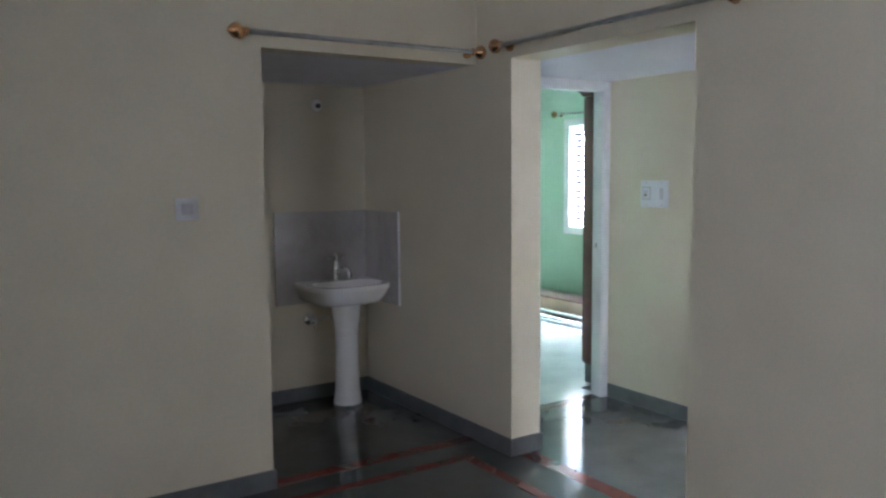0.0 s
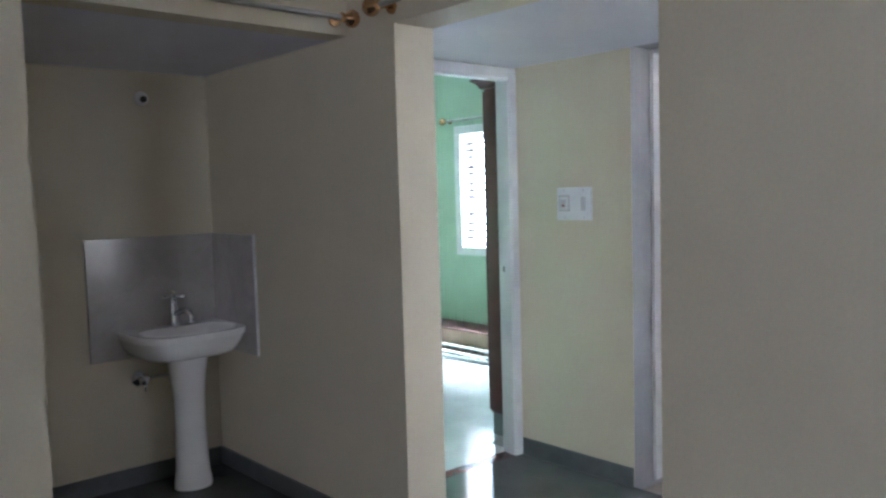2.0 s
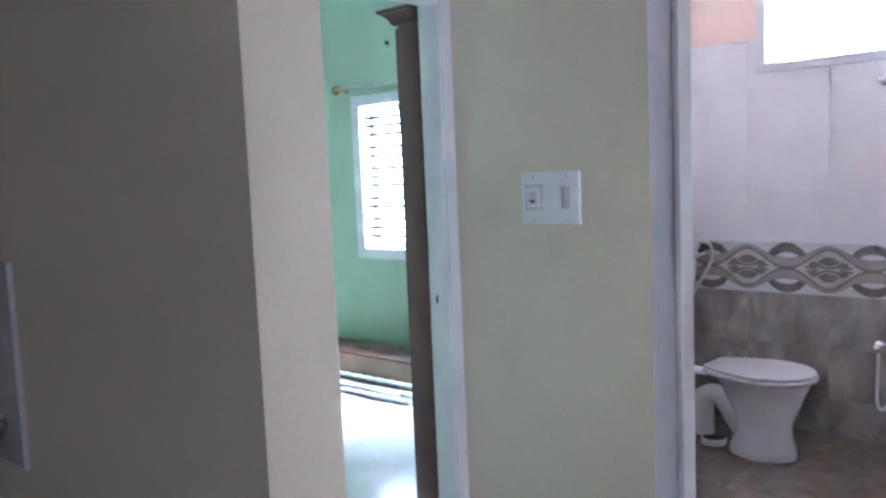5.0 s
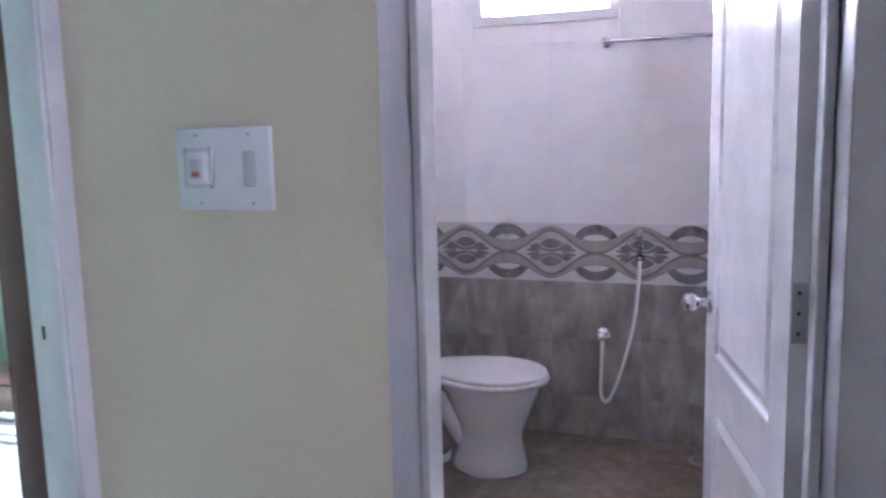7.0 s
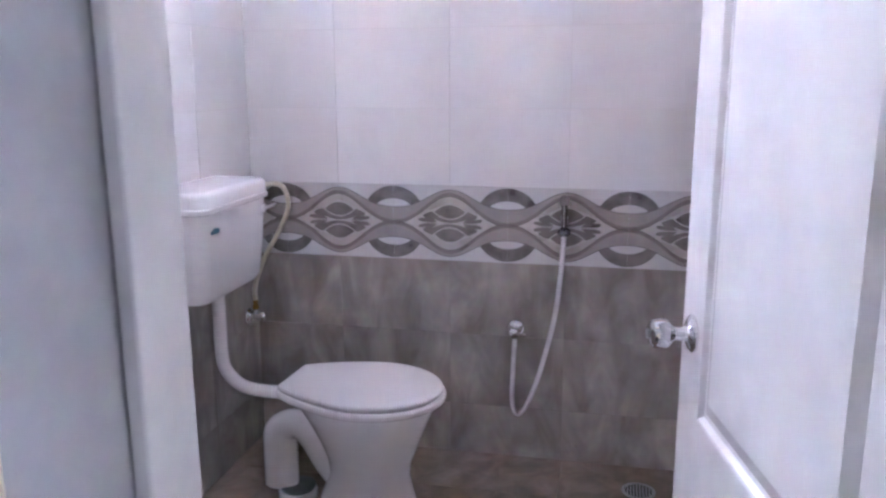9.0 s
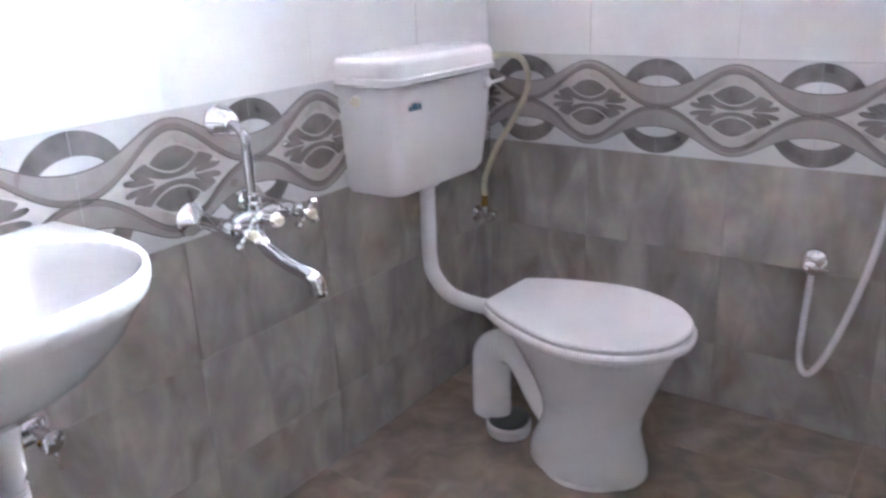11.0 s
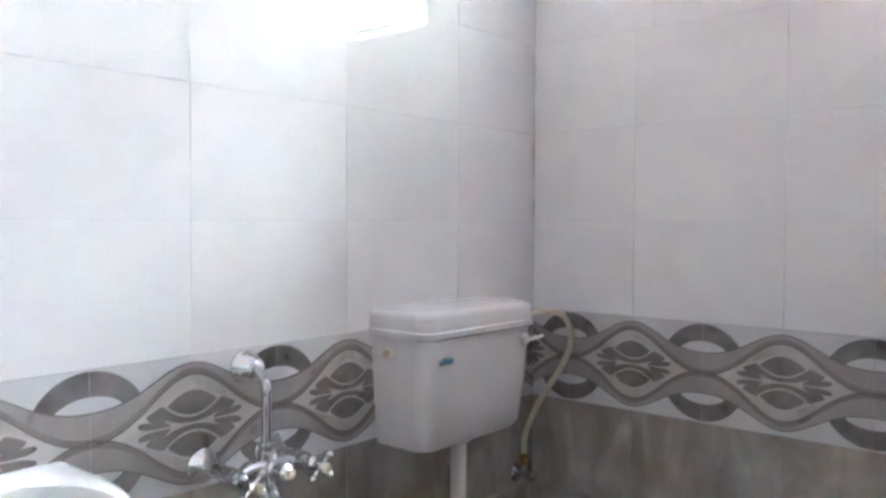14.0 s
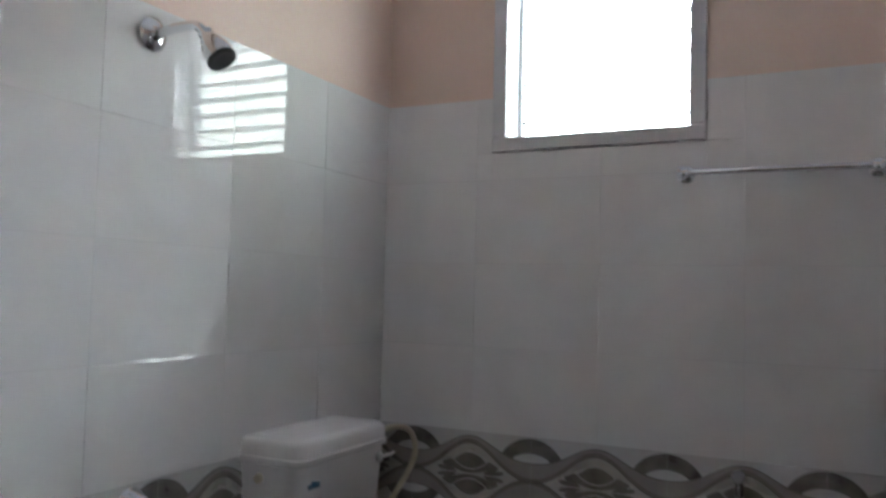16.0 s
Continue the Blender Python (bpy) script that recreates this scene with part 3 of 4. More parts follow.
# ---------------------------------------------------------------- wash basins


def half_oval(w, d, back, n=36, power=2.3):
    """Outline of a basin: straight at the wall (y = 0), rounded to the front (y = -d)."""
    pts = []
    for k in range(n + 1):
        a = math.pi * k / n
        c, s = math.cos(a), math.sin(a)
        x = w / 2 * math.copysign(abs(c) ** (2 / power), c)
        y = -back - (d - back) * abs(s) ** (2 / power)
        pts.append((x, y))
    return [(w / 2 * 0.97, 0.0)] + pts + [(-w / 2 * 0.97, 0.0)]


def basin_shell(w, d, h, corner=0.13, hollow=0.115, power=2.3, taper=1.0):
    """Ceramic basin with a bowl; the rim lies at z = 0, the wall at y = 0."""
    bm = bmesh.new()

    def ring(scale_w, dd, back, z, y0=0.0):
        return [Vector((x, min(y, 0) + y0 if y < 0 else y0, z)) for x, y in half_oval(w * (1 - (1 - scale_w) * taper), d - (d - dd) * taper, back, power=power)]
    outer = [ring(0.36, d * 0.50, corner * 0.4, -h, -0.005), ring(0.50, d * 0.62, corner * 0.5, -h * 0.93, -0.003), ring(0.70, d * 0.78, corner * 0.7, -h * 0.70),
             ring(0.86, d * 0.90, corner * 0.85, -h * 0.44), ring(0.955, d * 0.972, corner * 0.95, -h * 0.20), ring(0.99, d * 0.995, corner, -0.030), ring(1.0, d, corner, -0.012),
             ring(0.992, d * 0.995, corner, -0.003), ring(0.975, d * 0.985, corner, 0.0)]
    n = len(outer[0])

    def bowl(sw, sd, z, cy):
        pts = []
        for i in range(n):
            a = radians(52) - radians(284) * i / (n - 1)
            c, s = math.cos(a), math.sin(a)
            x, y = w * sw / 2 * math.copysign(abs(c) ** 0.85, c), d * sd / 2 * math.copysign(abs(s) ** 0.9, s)
            pts.append(Vector((x, cy + y, z)))
        return pts
    cy = -d * 0.545
    inner = [bowl(0.86, 0.80, 0.0, cy), bowl(0.835, 0.775, -0.008, cy), bowl(0.80, 0.74, -0.03, cy), bowl(0.70, 0.66, -0.07, cy), bowl(0.52, 0.5, -hollow * 0.92, cy), bowl(0.25, 0.26, -hollow, cy), bowl(0.07, 0.08, -hollow - 0.006, cy)]
    loft(bm, outer + inner)
    return bm


bath_basin = thing("wash_basin", pose(4.470, YB - 0.001, 0.852), "white ceramic wall-hung wash basin with a chrome tap hole", "wash basin")
part("bowl", basin_shell(0.535, 0.440, 0.215), CERAMIC, bath_basin)
part("drain", turned((0, -0.20, -0.121), (0, 0, 1), [(0.021, 0), (0.021, 0.003), (0.014, 0.0045), (0.012, 0.003)]), CHROME, bath_basin, "chrome waste ring")
bm = bmesh.new()
for k in range(3):
    box(bm, (0.0 + k * 0.013, -0.118, -0.046 + 0.002 * k), (0.010 + k * 0.013, -0.108, -0.038 + 0.003 * (k % 2)), 0.0005)
part("maker_mark", bm, BLACK, bath_basin, "small dark printed mark")
bath_tap = pillar_tap(pose(4.472, YB - 0.055, 0.853), "chrome pillar tap with a cross handle on the basin")

waste = thing("waste_pipe", pose(4.470, YB - 0.20, 0.636), "white plastic basin waste with a ribbed hose", "pipe")
part("seal", turned((0, 0, 0.0), (0, 0, -1), [(0.034, -0.008), (0.036, 0), (0.036, 0.006), (0.030, 0.009)]), BLACK, waste, "black rubber seal")
part("cup", turned((0, 0, -0.009), (0, 0, -1), [(0.033, 0), (0.034, 0.006), (0.030, 0.03), (0.028, 0.085), (0.022, 0.10), (0.020, 0.13)]), PLASTIC, waste)
ribs = []
for k in range(80):
    z = -0.115 - k * 0.0042
    ribs.append(((0.004 + 0.02 * max(0, (k - 20) / 60) ** 2, 0.10 * max(0, (k - 30) / 50) ** 2, z), 0.0225 if k % 2 else 0.0185))
part("ribbed_hose", swept([r[0] for r in ribs], [r[1] for r in ribs], 18), PLASTIC, waste, "ribbed white waste hose")
bath_valve = angle_valve(pose(4.600, YB, 0.490) @ Matrix.Scale(1.25, 4), "chrome stop valve under the basin with a brass nut", True, -1)
basin_hose = thing("basin_hose", pose(4.530, YB - 0.034, 0.485), "pale cream braided supply hose under the basin", "hose")
part("hose", swept(curve_points([(0.006, 0, 0), (-0.04, 0.0, -0.012), (-0.13, 0.0, -0.062), (-0.22, 0.002, -0.072), (-0.27, 0.004, -0.02), (-0.245, 0.004, 0.09), (-0.13, 0.0, 0.15), (-0.06, -0.02, 0.19)], 10), 0.009, 12), HOSE_CREAM, basin_hose)

niche_basin = thing("pedestal_basin", pose(2.385, NICHE_Y - 0.014, 0.0), "white ceramic pedestal wash basin in the niche", "wash basin")
bowl_bm = basin_shell(0.56, 0.42, 0.125, 0.10, 0.10, 4.0, 0.32)
bmesh.ops.translate(bowl_bm, verts=bowl_bm.verts, vec=(0, 0, 0.80))
part("bowl", bowl_bm, CERAMIC, niche_basin)


def oval(cx, cy, rx, ry, z, n=32):
    return [Vector((cx + rx * math.cos(2 * math.pi * k / n), cy + ry * math.sin(2 * math.pi * k / n), z)) for k in range(n)]


bm = bmesh.new()
loft(bm, [oval(0, -0.20, 0.094, 0.085, 0.0), oval(0, -0.20, 0.096, 0.087, 0.02), oval(0, -0.20, 0.084, 0.076, 0.10), oval(0, -0.20, 0.076, 0.07, 0.30), oval(0, -0.20, 0.078, 0.07, 0.48), oval(0, -0.20, 0.09, 0.08, 0.58), oval(0, -0.20, 0.105, 0.09, 0.678)])
part("pedestal", bm, CERAMIC, niche_basin)
niche_tap = pillar_tap(pose(2.385, NICHE_Y - 0.075, 0.800) @ pose(0, 0, 0, 0, 0, 22) @ Matrix.Scale(1.25, 4), "small chrome pillar tap on the pedestal basin")
niche_valve = angle_valve(pose(2.215, NICHE_Y, 0.545) @ Matrix.Scale(1.25, 4), "chrome stop valve low on the niche wall", False, 1)
splash = thing("splash_panel", pose(0, 0, 0), "grey veined marble splash panels in the niche corner", "wall tile")
part("panel", boxed((1.985, NICHE_Y - 0.011, 0.655), (WB0 - 0.0125, NICHE_Y, 1.262), 0.002, 1), MARBLE, splash, smooth=False)
part("panel", boxed((WB0 - 0.011, 4.427, 0.655), (WB0, NICHE_Y, 1.262), 0.002, 1), MARBLE, splash, smooth=False)
supply = thing("supply_pipe", pose(2.215, NICHE_Y - 0.0425, 0.545), "thin steel supply pipe from the valve to the pedestal", "pipe")
part("tube", swept(curve_points([(0.034, 0, 0), (0.06, -0.004, 0.004), (0.085, -0.03, 0.012), (0.10, -0.09, 0.02)], 6), 0.008, 10), DULL_METAL, supply)
part("edge_strip", boxed((WB0 - 0.0135, 4.419, 0.655), (WB0, 4.4265, 1.262), 0.001, 1), FRAME, splash, "pale edge strip", smooth=False)
outlet = thing("pipe_outlet", pose(2.305, NICHE_Y, 1.958), "capped water outlet with a pale ring on the niche wall", "pipe")
part("ring", turned((0, 0, 0), (0, -1, 0), [(0.036, 0), (0.036, 0.006), (0.030, 0.010)]), PLASTIC, outlet)
part("plug", turned((0.006, -0.008, -0.004), (0, -1, 0), [(0.016, 0), (0.016, 0.016), (0.011, 0.019)]), BLACK, outlet, "dark pipe stub")

# ---------------------------------------------------------------- bedroom


def bedroom_window():
    t = tagged(new("window_1"), "white framed bedroom window with dark horizontal bars", "window", kind="structure")
    y0, y1, z0, z1, x = 5.25, 6.46, 0.915, 1.99, BED_X
    for nm, lo, hi in (("casing", (x - 0.022, y0 - 0.09, z1 + 0.001), (x, y1 + 0.09, z1 + 0.08)), ("casing", (x - 0.022, y0 - 0.09, z0 - 0.08), (x, y0 - 0.001, z1)),
                       ("casing", (x - 0.022, y1 + 0.001, z0 - 0.08), (x, y1 + 0.09, z1)), ("window_sill", (x - 0.03, y0, z0 - 0.08), (x, y1, z0 - 0.001)),
                       ("window_frame", (x + 0.10, y1 - 0.055, z0), (x + 0.15, y1, z1)), ("window_frame", (x + 0.10, y0, z0), (x + 0.15, y0 + 0.055, z1)),
                       ("window_frame", (x + 0.10, y0 + 0.055, z1 - 0.055), (x + 0.15, y1 - 0.055, z1)), ("window_frame", (x + 0.10, y0 + 0.055, z0), (x + 0.15, y1 - 0.055, z0 + 0.055)),
                       ("mullion", (x + 0.10, 5.83, z0 + 0.055), (x + 0.15, 5.88, z1 - 0.055))):
        part(nm, boxed(lo, hi, 0.004, 1), FRAME, t, smooth=False)
    for z in (1.005, 1.07, 1.136, 1.23, 1.294, 1.392, 1.456, 1.52, 1.614, 1.678, 1.773, 1.837, 1.90):   # bars in threes and twos
        part("bar", boxed((x + 0.026, y0 + 0.002, z - 0.011), (x + 0.042, y1 - 0.002, z + 0.011), 0.002, 1), IRON, t, "dark iron bar", smooth=False)
    return t


bedroom_window()
curtain_rod(pose(BED_X - 0.072, 6.63, 2.125, 0, 0, -90), 1.62, "slim green grey curtain rod above the bedroom window")

wardrobe = thing("wardrobe", pose(4.012, YB + 0.077, 0), "tall shallow dark red-brown wooden cupboard with a flared cornice", "cupboard")
part("plinth", boxed((0.015, 0.0, 0), (1.05, 0.100, 0.139), 0.002), SKIRT, wardrobe, "grey recessed plinth")
part("body", boxed((0, 0, 0.14), (1.07, 0.102, 2.03), 0.003), WARD, wardrobe)
part("door", boxed((0.004, 0.104, 0.15), (0.532, 0.120, 2.02), 0.003), WARD, wardrobe)
part("door", boxed((0.538, 0.104, 0.15), (1.066, 0.120, 2.02), 0.003), WARD, wardrobe)
for x in (0.50, 0.57):
    part("door_handle", swept([(x, 0.120, 1.0), (x, 0.145, 1.01), (x, 0.145, 1.13), (x, 0.120, 1.14)], 0.005, 10), DULL_METAL, wardrobe, "steel handle")
bm = bmesh.new()
steps = ((0.0, 2.031), (0.010, 2.038), (0.014, 2.052), (0.032, 2.070), (0.046, 2.076), (0.048, 2.088))
loft(bm, [[Vector((-e, 0.0, z)), Vector((1.07 + e, 0.0, z)), Vector((1.07 + e, 0.12 + e, z)), Vector((-e, 0.12 + e, z))] for e, z in steps])
part("cornice", bm, WARD, wardrobe, "flared cornice", smooth=False)

board_box = thing("storage_box", pose(5.56, 5.15, 0), "long low brown board box by the window wall", "box")
part("side_panel", boxed((0, 0, 0), (0.018, 1.75, 0.19), 0.002), CARD, board_box)
part("side_panel", boxed((0.30, 0, 0), (0.318, 1.75, 0.19), 0.002), CARD, board_box)
part("end_panel", boxed((0.019, 0, 0), (0.299, 0.018, 0.19), 0.002), CARD, board_box)
part("end_panel", boxed((0.019, 1.732, 0), (0.299, 1.75, 0.19), 0.002), CARD, board_box)
part("bottom_panel", boxed((0.019, 0.019, 0.002), (0.299, 1.731, 0.014), 0.002), CARD, board_box)
part("lid", boxed((-0.006, -0.006, 0.191), (0.324, 1.756, 0.205), 0.003), WARD, board_box, "dark brown lid")
rails = []
for k, (dx, z, dy, yaw) in enumerate(((0.0, 0.021, 0.0, 3), (-0.062, 0.021, 0.10, -5), (-0.125, 0.021, -0.06, 2), (0.05, 0.063, 0.05, 0))):
    r = thing("turned_rail", pose(5.44 + dx, 5.5 + dy, z, 0, 0, yaw), "white painted turned rail lying on the bedroom floor", "rail", "turned rails on the floor")
    prof = [(0.018, 0), (0.018, 0.10)]
    for q in range(5):
        y = 0.12 + q * 0.22
        prof += [(0.016, y), (0.021, y + 0.02), (0.013, y + 0.045), (0.019, y + 0.11), (0.013, y + 0.17), (0.021, y + 0.19)]
    prof += [(0.018, 1.25), (0.018, 1.32)]
    part("rail", turned((0, 0, 0), (0, 1, 0), prof, 16), PIPE_WHITE, r)
hook = thing("wall_outlet", pose(BED_X, 6.14, 2.42, 0, 0, -90), "small round cable outlet high on the green wall", "outlet")
part("ring", turned((0, 0, 0), (0, -1, 0), [(0.028, 0), (0.028, 0.006), (0.022, 0.009)]), GREEN, hook)
part("plug", turned((0, -0.008, 0), (0, -1, 0), [(0.014, 0), (0.014, 0.010), (0.010, 0.012)]), BLACK, hook)

# ---------------------------------------------------------------- bathroom fittings
# wall mixer with two cross handles, a long spout and the bend to the shower
mixer = thing("wall_mixer", pose(5.096, YB, 0.778) @ Matrix.Diagonal((1.10, 1.22, 1.0, 1.0)), "chrome wall mixer tap with cross handles and a bent spout", "tap")
cone = [(0.036, 0.0), (0.036, 0.004), (0.033, 0.007), (0.019, 0.030), (0.016, 0.038)]
for x in (-0.075, 0.075):
    part("flange", turned((x, -0.001, 0), (0, -1, 0), cone), CHROME, mixer)
    part("inlet", swept([(x, -0.036, 0), (x, -0.07, -0.002), (x, -0.088, -0.004)], [0.015, 0.016, 0.018], 18), CHROME, mixer)
    part("valve_body", swept([(x * 1.02, -0.075, -0.004), (x * 1.02, -0.10, -0.006), (x * 1.02, -0.118, -0.006)], [0.02, 0.0205, 0.014], 18), CHROME, mixer)
    cross_handle(mixer, (x * 1.02, -0.142, -0.006), (0, -1, 0), 0.029)
part("cross_body", swept([(-0.08, -0.085, -0.004), (-0.055, -0.085, -0.004), (-0.04, -0.085, 0), (0.04, -0.085, 0), (0.055, -0.085, -0.004), (0.08, -0.085, -0.004)], [0.016, 0.013, 0.019, 0.019, 0.013, 0.016], 18), CHROME, mixer)
part("diverter", turned((0, -0.10, 0.0), (0, -1, 0), [(0.016, 0), (0.017, 0.008), (0.013, 0.014), (0.016, 0.022), (0.016, 0.04), (0.010, 0.045)]), CHROME, mixer)
part("button", turned((0, -0.145, 0.0), (0, -1, 0), [(0.011, 0), (0.011, 0.005), (0.007, 0.009)], 16), HOSE_CREAM, mixer, "ivory button")
part("nut", turned((0, -0.085, 0.014), (0, 0, 1), [(0.016, 0), (0.018, 0.004), (0.018, 0.016), (0.014, 0.02), (0.0165, 0.026), (0.0165, 0.034), (0.012, 0.038)], 12), CHROME, mixer)
part("spout", swept(curve_points([(0, -0.085, -0.014), (0, -0.090, -0.040), (0, -0.112, -0.068), (0, -0.160, -0.092), (0, -0.200, -0.104), (0, -0.219, -0.116), (0, -0.223, -0.136)], 6), [0.0135] * 12 + [0.0150] * 13 + [0.0155, 0.016, 0.0165, 0.0165, 0.016, 0.0155, 0.015, 0.015, 0.015, 0.015, 0.015, 0.015], 16), CHROME, mixer)
part("aerator", turned((0, -0.223, -0.134), (0, 0, -1), [(0.017, 0), (0.0175, 0.004), (0.0165, 0.012), (0.010, 0.0125)]), CHROME, mixer)
part("riser", swept(curve_points([(0, -0.085, 0.04), (0, -0.085, 0.10), (0, -0.085, 0.148), (0.003, -0.078, 0.172), (0.012, -0.05, 0.187), (0.018, -0.02, 0.190)], 7), 0.0095, 14), CHROME, mixer)
part("flange", turned((0.020, -0.001, 0.190), (0, -1, 0), [(0.036, 0.0), (0.036, 0.004), (0.033, 0.007), (0.021, 0.032), (0.013, 0.036)]), CHROME, mixer)

# cistern
cistern = thing("toilet_cistern", pose(5.718, YB, 0.727), "white plastic low-level toilet cistern on the tiled wall", "cistern")


def rounded(w, d, z, r=0.022, cut=0.04, n=5):
    """Outline with the wall at y = 0 and chamfered, rounded front corners."""
    pts = [Vector((w / 2, 0, z)), Vector((w / 2, -d + cut, z))]
    for k in range(n + 1):
        a = k / n * math.pi / 2
        pts.append(Vector((w / 2 - cut + cut * math.cos(a), -d + cut - cut * math.sin(a), z)))
    for k in range(n + 1):
        a = math.pi / 2 + k / n * math.pi / 2
        pts.append(Vector((-w / 2 + cut + cut * math.cos(a), -d + cut - cut * math.sin(a), z)))
    return pts + [Vector((-w / 2, -d + cut, z)), Vector((-w / 2, 0, z))]


bm = bmesh.new()
loft(bm, [rounded(0.355, 0.13, -0.016), rounded(0.390, 0.155, -0.010), rounded(0.412, 0.168, 0.010), rounded(0.432, 0.180, 0.12), rounded(0.447, 0.188, 0.255), rounded(0.449, 0.188, 0.268)])
part("tank", bm, PLASTIC, cistern)
bm = bmesh.new()
loft(bm, [rounded(0.450, 0.19, 0.2685), rounded(0.465, 0.198, 0.272), rounded(0.467, 0.199, 0.286), rounded(0.459, 0.195, 0.290), rounded(0.457, 0.194, 0.320), rounded(0.450, 0.190, 0.328), rounded(0.438, 0.184, 0.334)] + dome(rounded(0.430, 0.180, 0.336), 0.006))
part("lid", bm, PLASTIC, cistern, "white slightly domed lid")
part("side_knob", turned((-0.220, -0.060, 0.232), (-0.9, -0.35, 0), [(0.013, 0), (0.013, 0.014), (0.010, 0.018), (0.004, 0.019)], 16), HOSE_CREAM, cistern, "cream blanking knob")
part("flush_lever", turned((0.175, -0.186, 0.235), (0, -1, 0), [(0.016, 0), (0.016, 0.010), (0.009, 0.016)], 16), PLASTIC, cistern)
part("lever_arm", swept([(0.175, -0.199, 0.235), (0.22, -0.206, 0.237), (0.24, -0.206, 0.240)], [0.006, 0.006, 0.004], 10), PLASTIC, cistern)
bm = bmesh.new()
for k, (w, h) in enumerate(((0.008, 0.012), (0.010, 0.018), (0.008, 0.016), (0.011, 0.014))):
    box(bm, (-0.175 + k * 0.0125, -0.1885, 0.207), (-0.175 + k * 0.0125 + w, -0.1835, 0.207 + h), 0.0005)
part("maker_mark", bm, LOGO_BLUE, cistern, "small blue printed mark")

flush = thing("flush_pipe", pose(5.725, YB - 0.095, 0.735), "white plastic flush pipe from cistern to toilet", "pipe")
part("collar", turned((0, 0, 0.012), (0, 0, -1), [(0.036, 0), (0.037, 0.03), (0.035, 0.045), (0.025, 0.05)]), PLASTIC, flush)
part("pipe", swept(curve_points([(0, 0, -0.02), (0, 0, -0.12), (0, 0, -0.24), (0.002, -0.012, -0.300), (0.004, -0.06, -0.348), (0.005, -0.12, -0.362), (0.005, -0.21, -0.364)], 8), 0.022, 18), PLASTIC, flush)

# toilet
TOILET_X, SEAT_Z = 5.735, 0.425
toilet = thing("toilet", pose(TOILET_X + 0.005, 3.38, BATH_F, 0, 0, -4), "white ceramic toilet with a closed plastic seat lid", "toilet")


def egg(half, front, back, back_half, z, n=44, cy=0.0, power=1.0):
    """Seat outline: round front at -y, narrowing to a straight back at +y."""
    pts = []
    for k in range(n):
        a = 2 * math.pi * k / n
        c, s = math.cos(a), math.sin(a)
        if s <= 0:
            x, y = half * c, front * s
        else:
            y = back * min(1.0, s * 1.06)
            taper = half + (back_half - half) * (y / back) ** 1.5
            x = taper * math.copysign(abs(c) ** 0.17 if y < back else abs(c) ** 0.17, c)
            x = max(-taper, min(taper, x))
        pts.append(Vector((x, cy + y, z)))
    return pts


z0 = -BATH_F + SEAT_Z
bm = bmesh.new()
bowl_rings = [oval(0, 0.012, 0.122, 0.166, 0.0, 44), oval(0, 0.012, 0.126, 0.170, 0.012, 44), oval(0, 0.010, 0.120, 0.164, 0.045, 44), oval(0, 0.006, 0.104, 0.146, 0.10, 44), oval(0, 0.004, 0.098, 0.137, 0.14, 44),
              oval(0, 0.003, 0.106, 0.143, 0.185, 44), oval(0, 0.002, 0.13, 0.168, 0.25, 44), oval(0, 0.006, 0.162, 0.203, 0.33, 44), oval(0, 0.010, 0.182, 0.226, 0.375, 44), oval(0, 0.010, 0.186, 0.230, z0 - 0.048, 44), oval(0, 0.010, 0.18, 0.224, z0 - 0.045, 44)]
loft(bm, bowl_rings)
part("bowl", bm, CERAMIC, toilet)
bm = bmesh.new()
loft(bm, [egg(0.205, 0.245, 0.275, 0.118, z0 - 0.044), egg(0.212, 0.252, 0.280, 0.122, z0 - 0.038), egg(0.214, 0.254, 0.281, 0.123, z0 - 0.026), egg(0.210, 0.250, 0.279, 0.121, z0 - 0.0205), egg(0.17, 0.21, 0.25, 0.10, z0 - 0.020)])
part("seat", bm, PLASTIC, toilet, "white plastic seat ring")
bm = bmesh.new()
loft(bm, [egg(0.196, 0.238, 0.272, 0.117, z0 - 0.0198), egg(0.203, 0.244, 0.276, 0.120, z0 - 0.014), egg(0.204, 0.245, 0.277, 0.120, z0 - 0.005), egg(0.199, 0.240, 0.274, 0.118, z0)] + dome(egg(0.194, 0.235, 0.270, 0.115, z0 + 0.0012), 0.004))
part("lid", bm, PLASTIC, toilet, "closed white plastic lid")
part("hinge", swept([(-0.09, 0.282, z0 - 0.03), (0.09, 0.282, z0 - 0.03)], 0.009, 12), PLASTIC, toilet)
bm = bmesh.new()
sweep(bm, curve_points([(0, 0.075, 0.085), (0, 0.120, 0.15), (0, 0.165, 0.235), (0, 0.212, 0.272), (0, 0.262, 0.245), (0, 0.270, 0.17), (0, 0.270, 0.045)], 8), [0.049] * 20 + [0.050] * 29, 22)
part("trap", bm, CERAMIC, toilet, "white ceramic trap bend")
bm = bmesh.new()
lathe(bm, (0, 0.270, 0.0), (0, 0, 1), [(0.062, 0.0), (0.066, 0.008), (0.066, 0.03), (0.060, 0.036)], 28)
part("outlet_socket", bm, PLASTIC, toilet)
part("rubber_ring", turned((0, 0.270, 0.036), (0, 0, 1), [(0.058, 0), (0.060, 0.004), (0.060, 0.012), (0.052, 0.016)], 28), SKIRT, toilet, "dark rubber ring")
part("floor_seal", turned((0, 0, 0.0), (0, 0, 1), [(0.138, 0), (0.134, 0.003), (0.12, 0.004)], 36), GROUT, toilet, "thin cement bed")
toilet.children[-1].scale = (0.93, 1.22, 1.0)

fill_valve = angle_valve(pose(6.118, YB, 0.503, 0, 90, 0), "chrome stop valve feeding the cistern", True, -1)
fill_hose = thing("cistern_hose", pose(6.118, YB - 0.034, 0.565), "cream flexible supply hose beside the cistern", "hose")
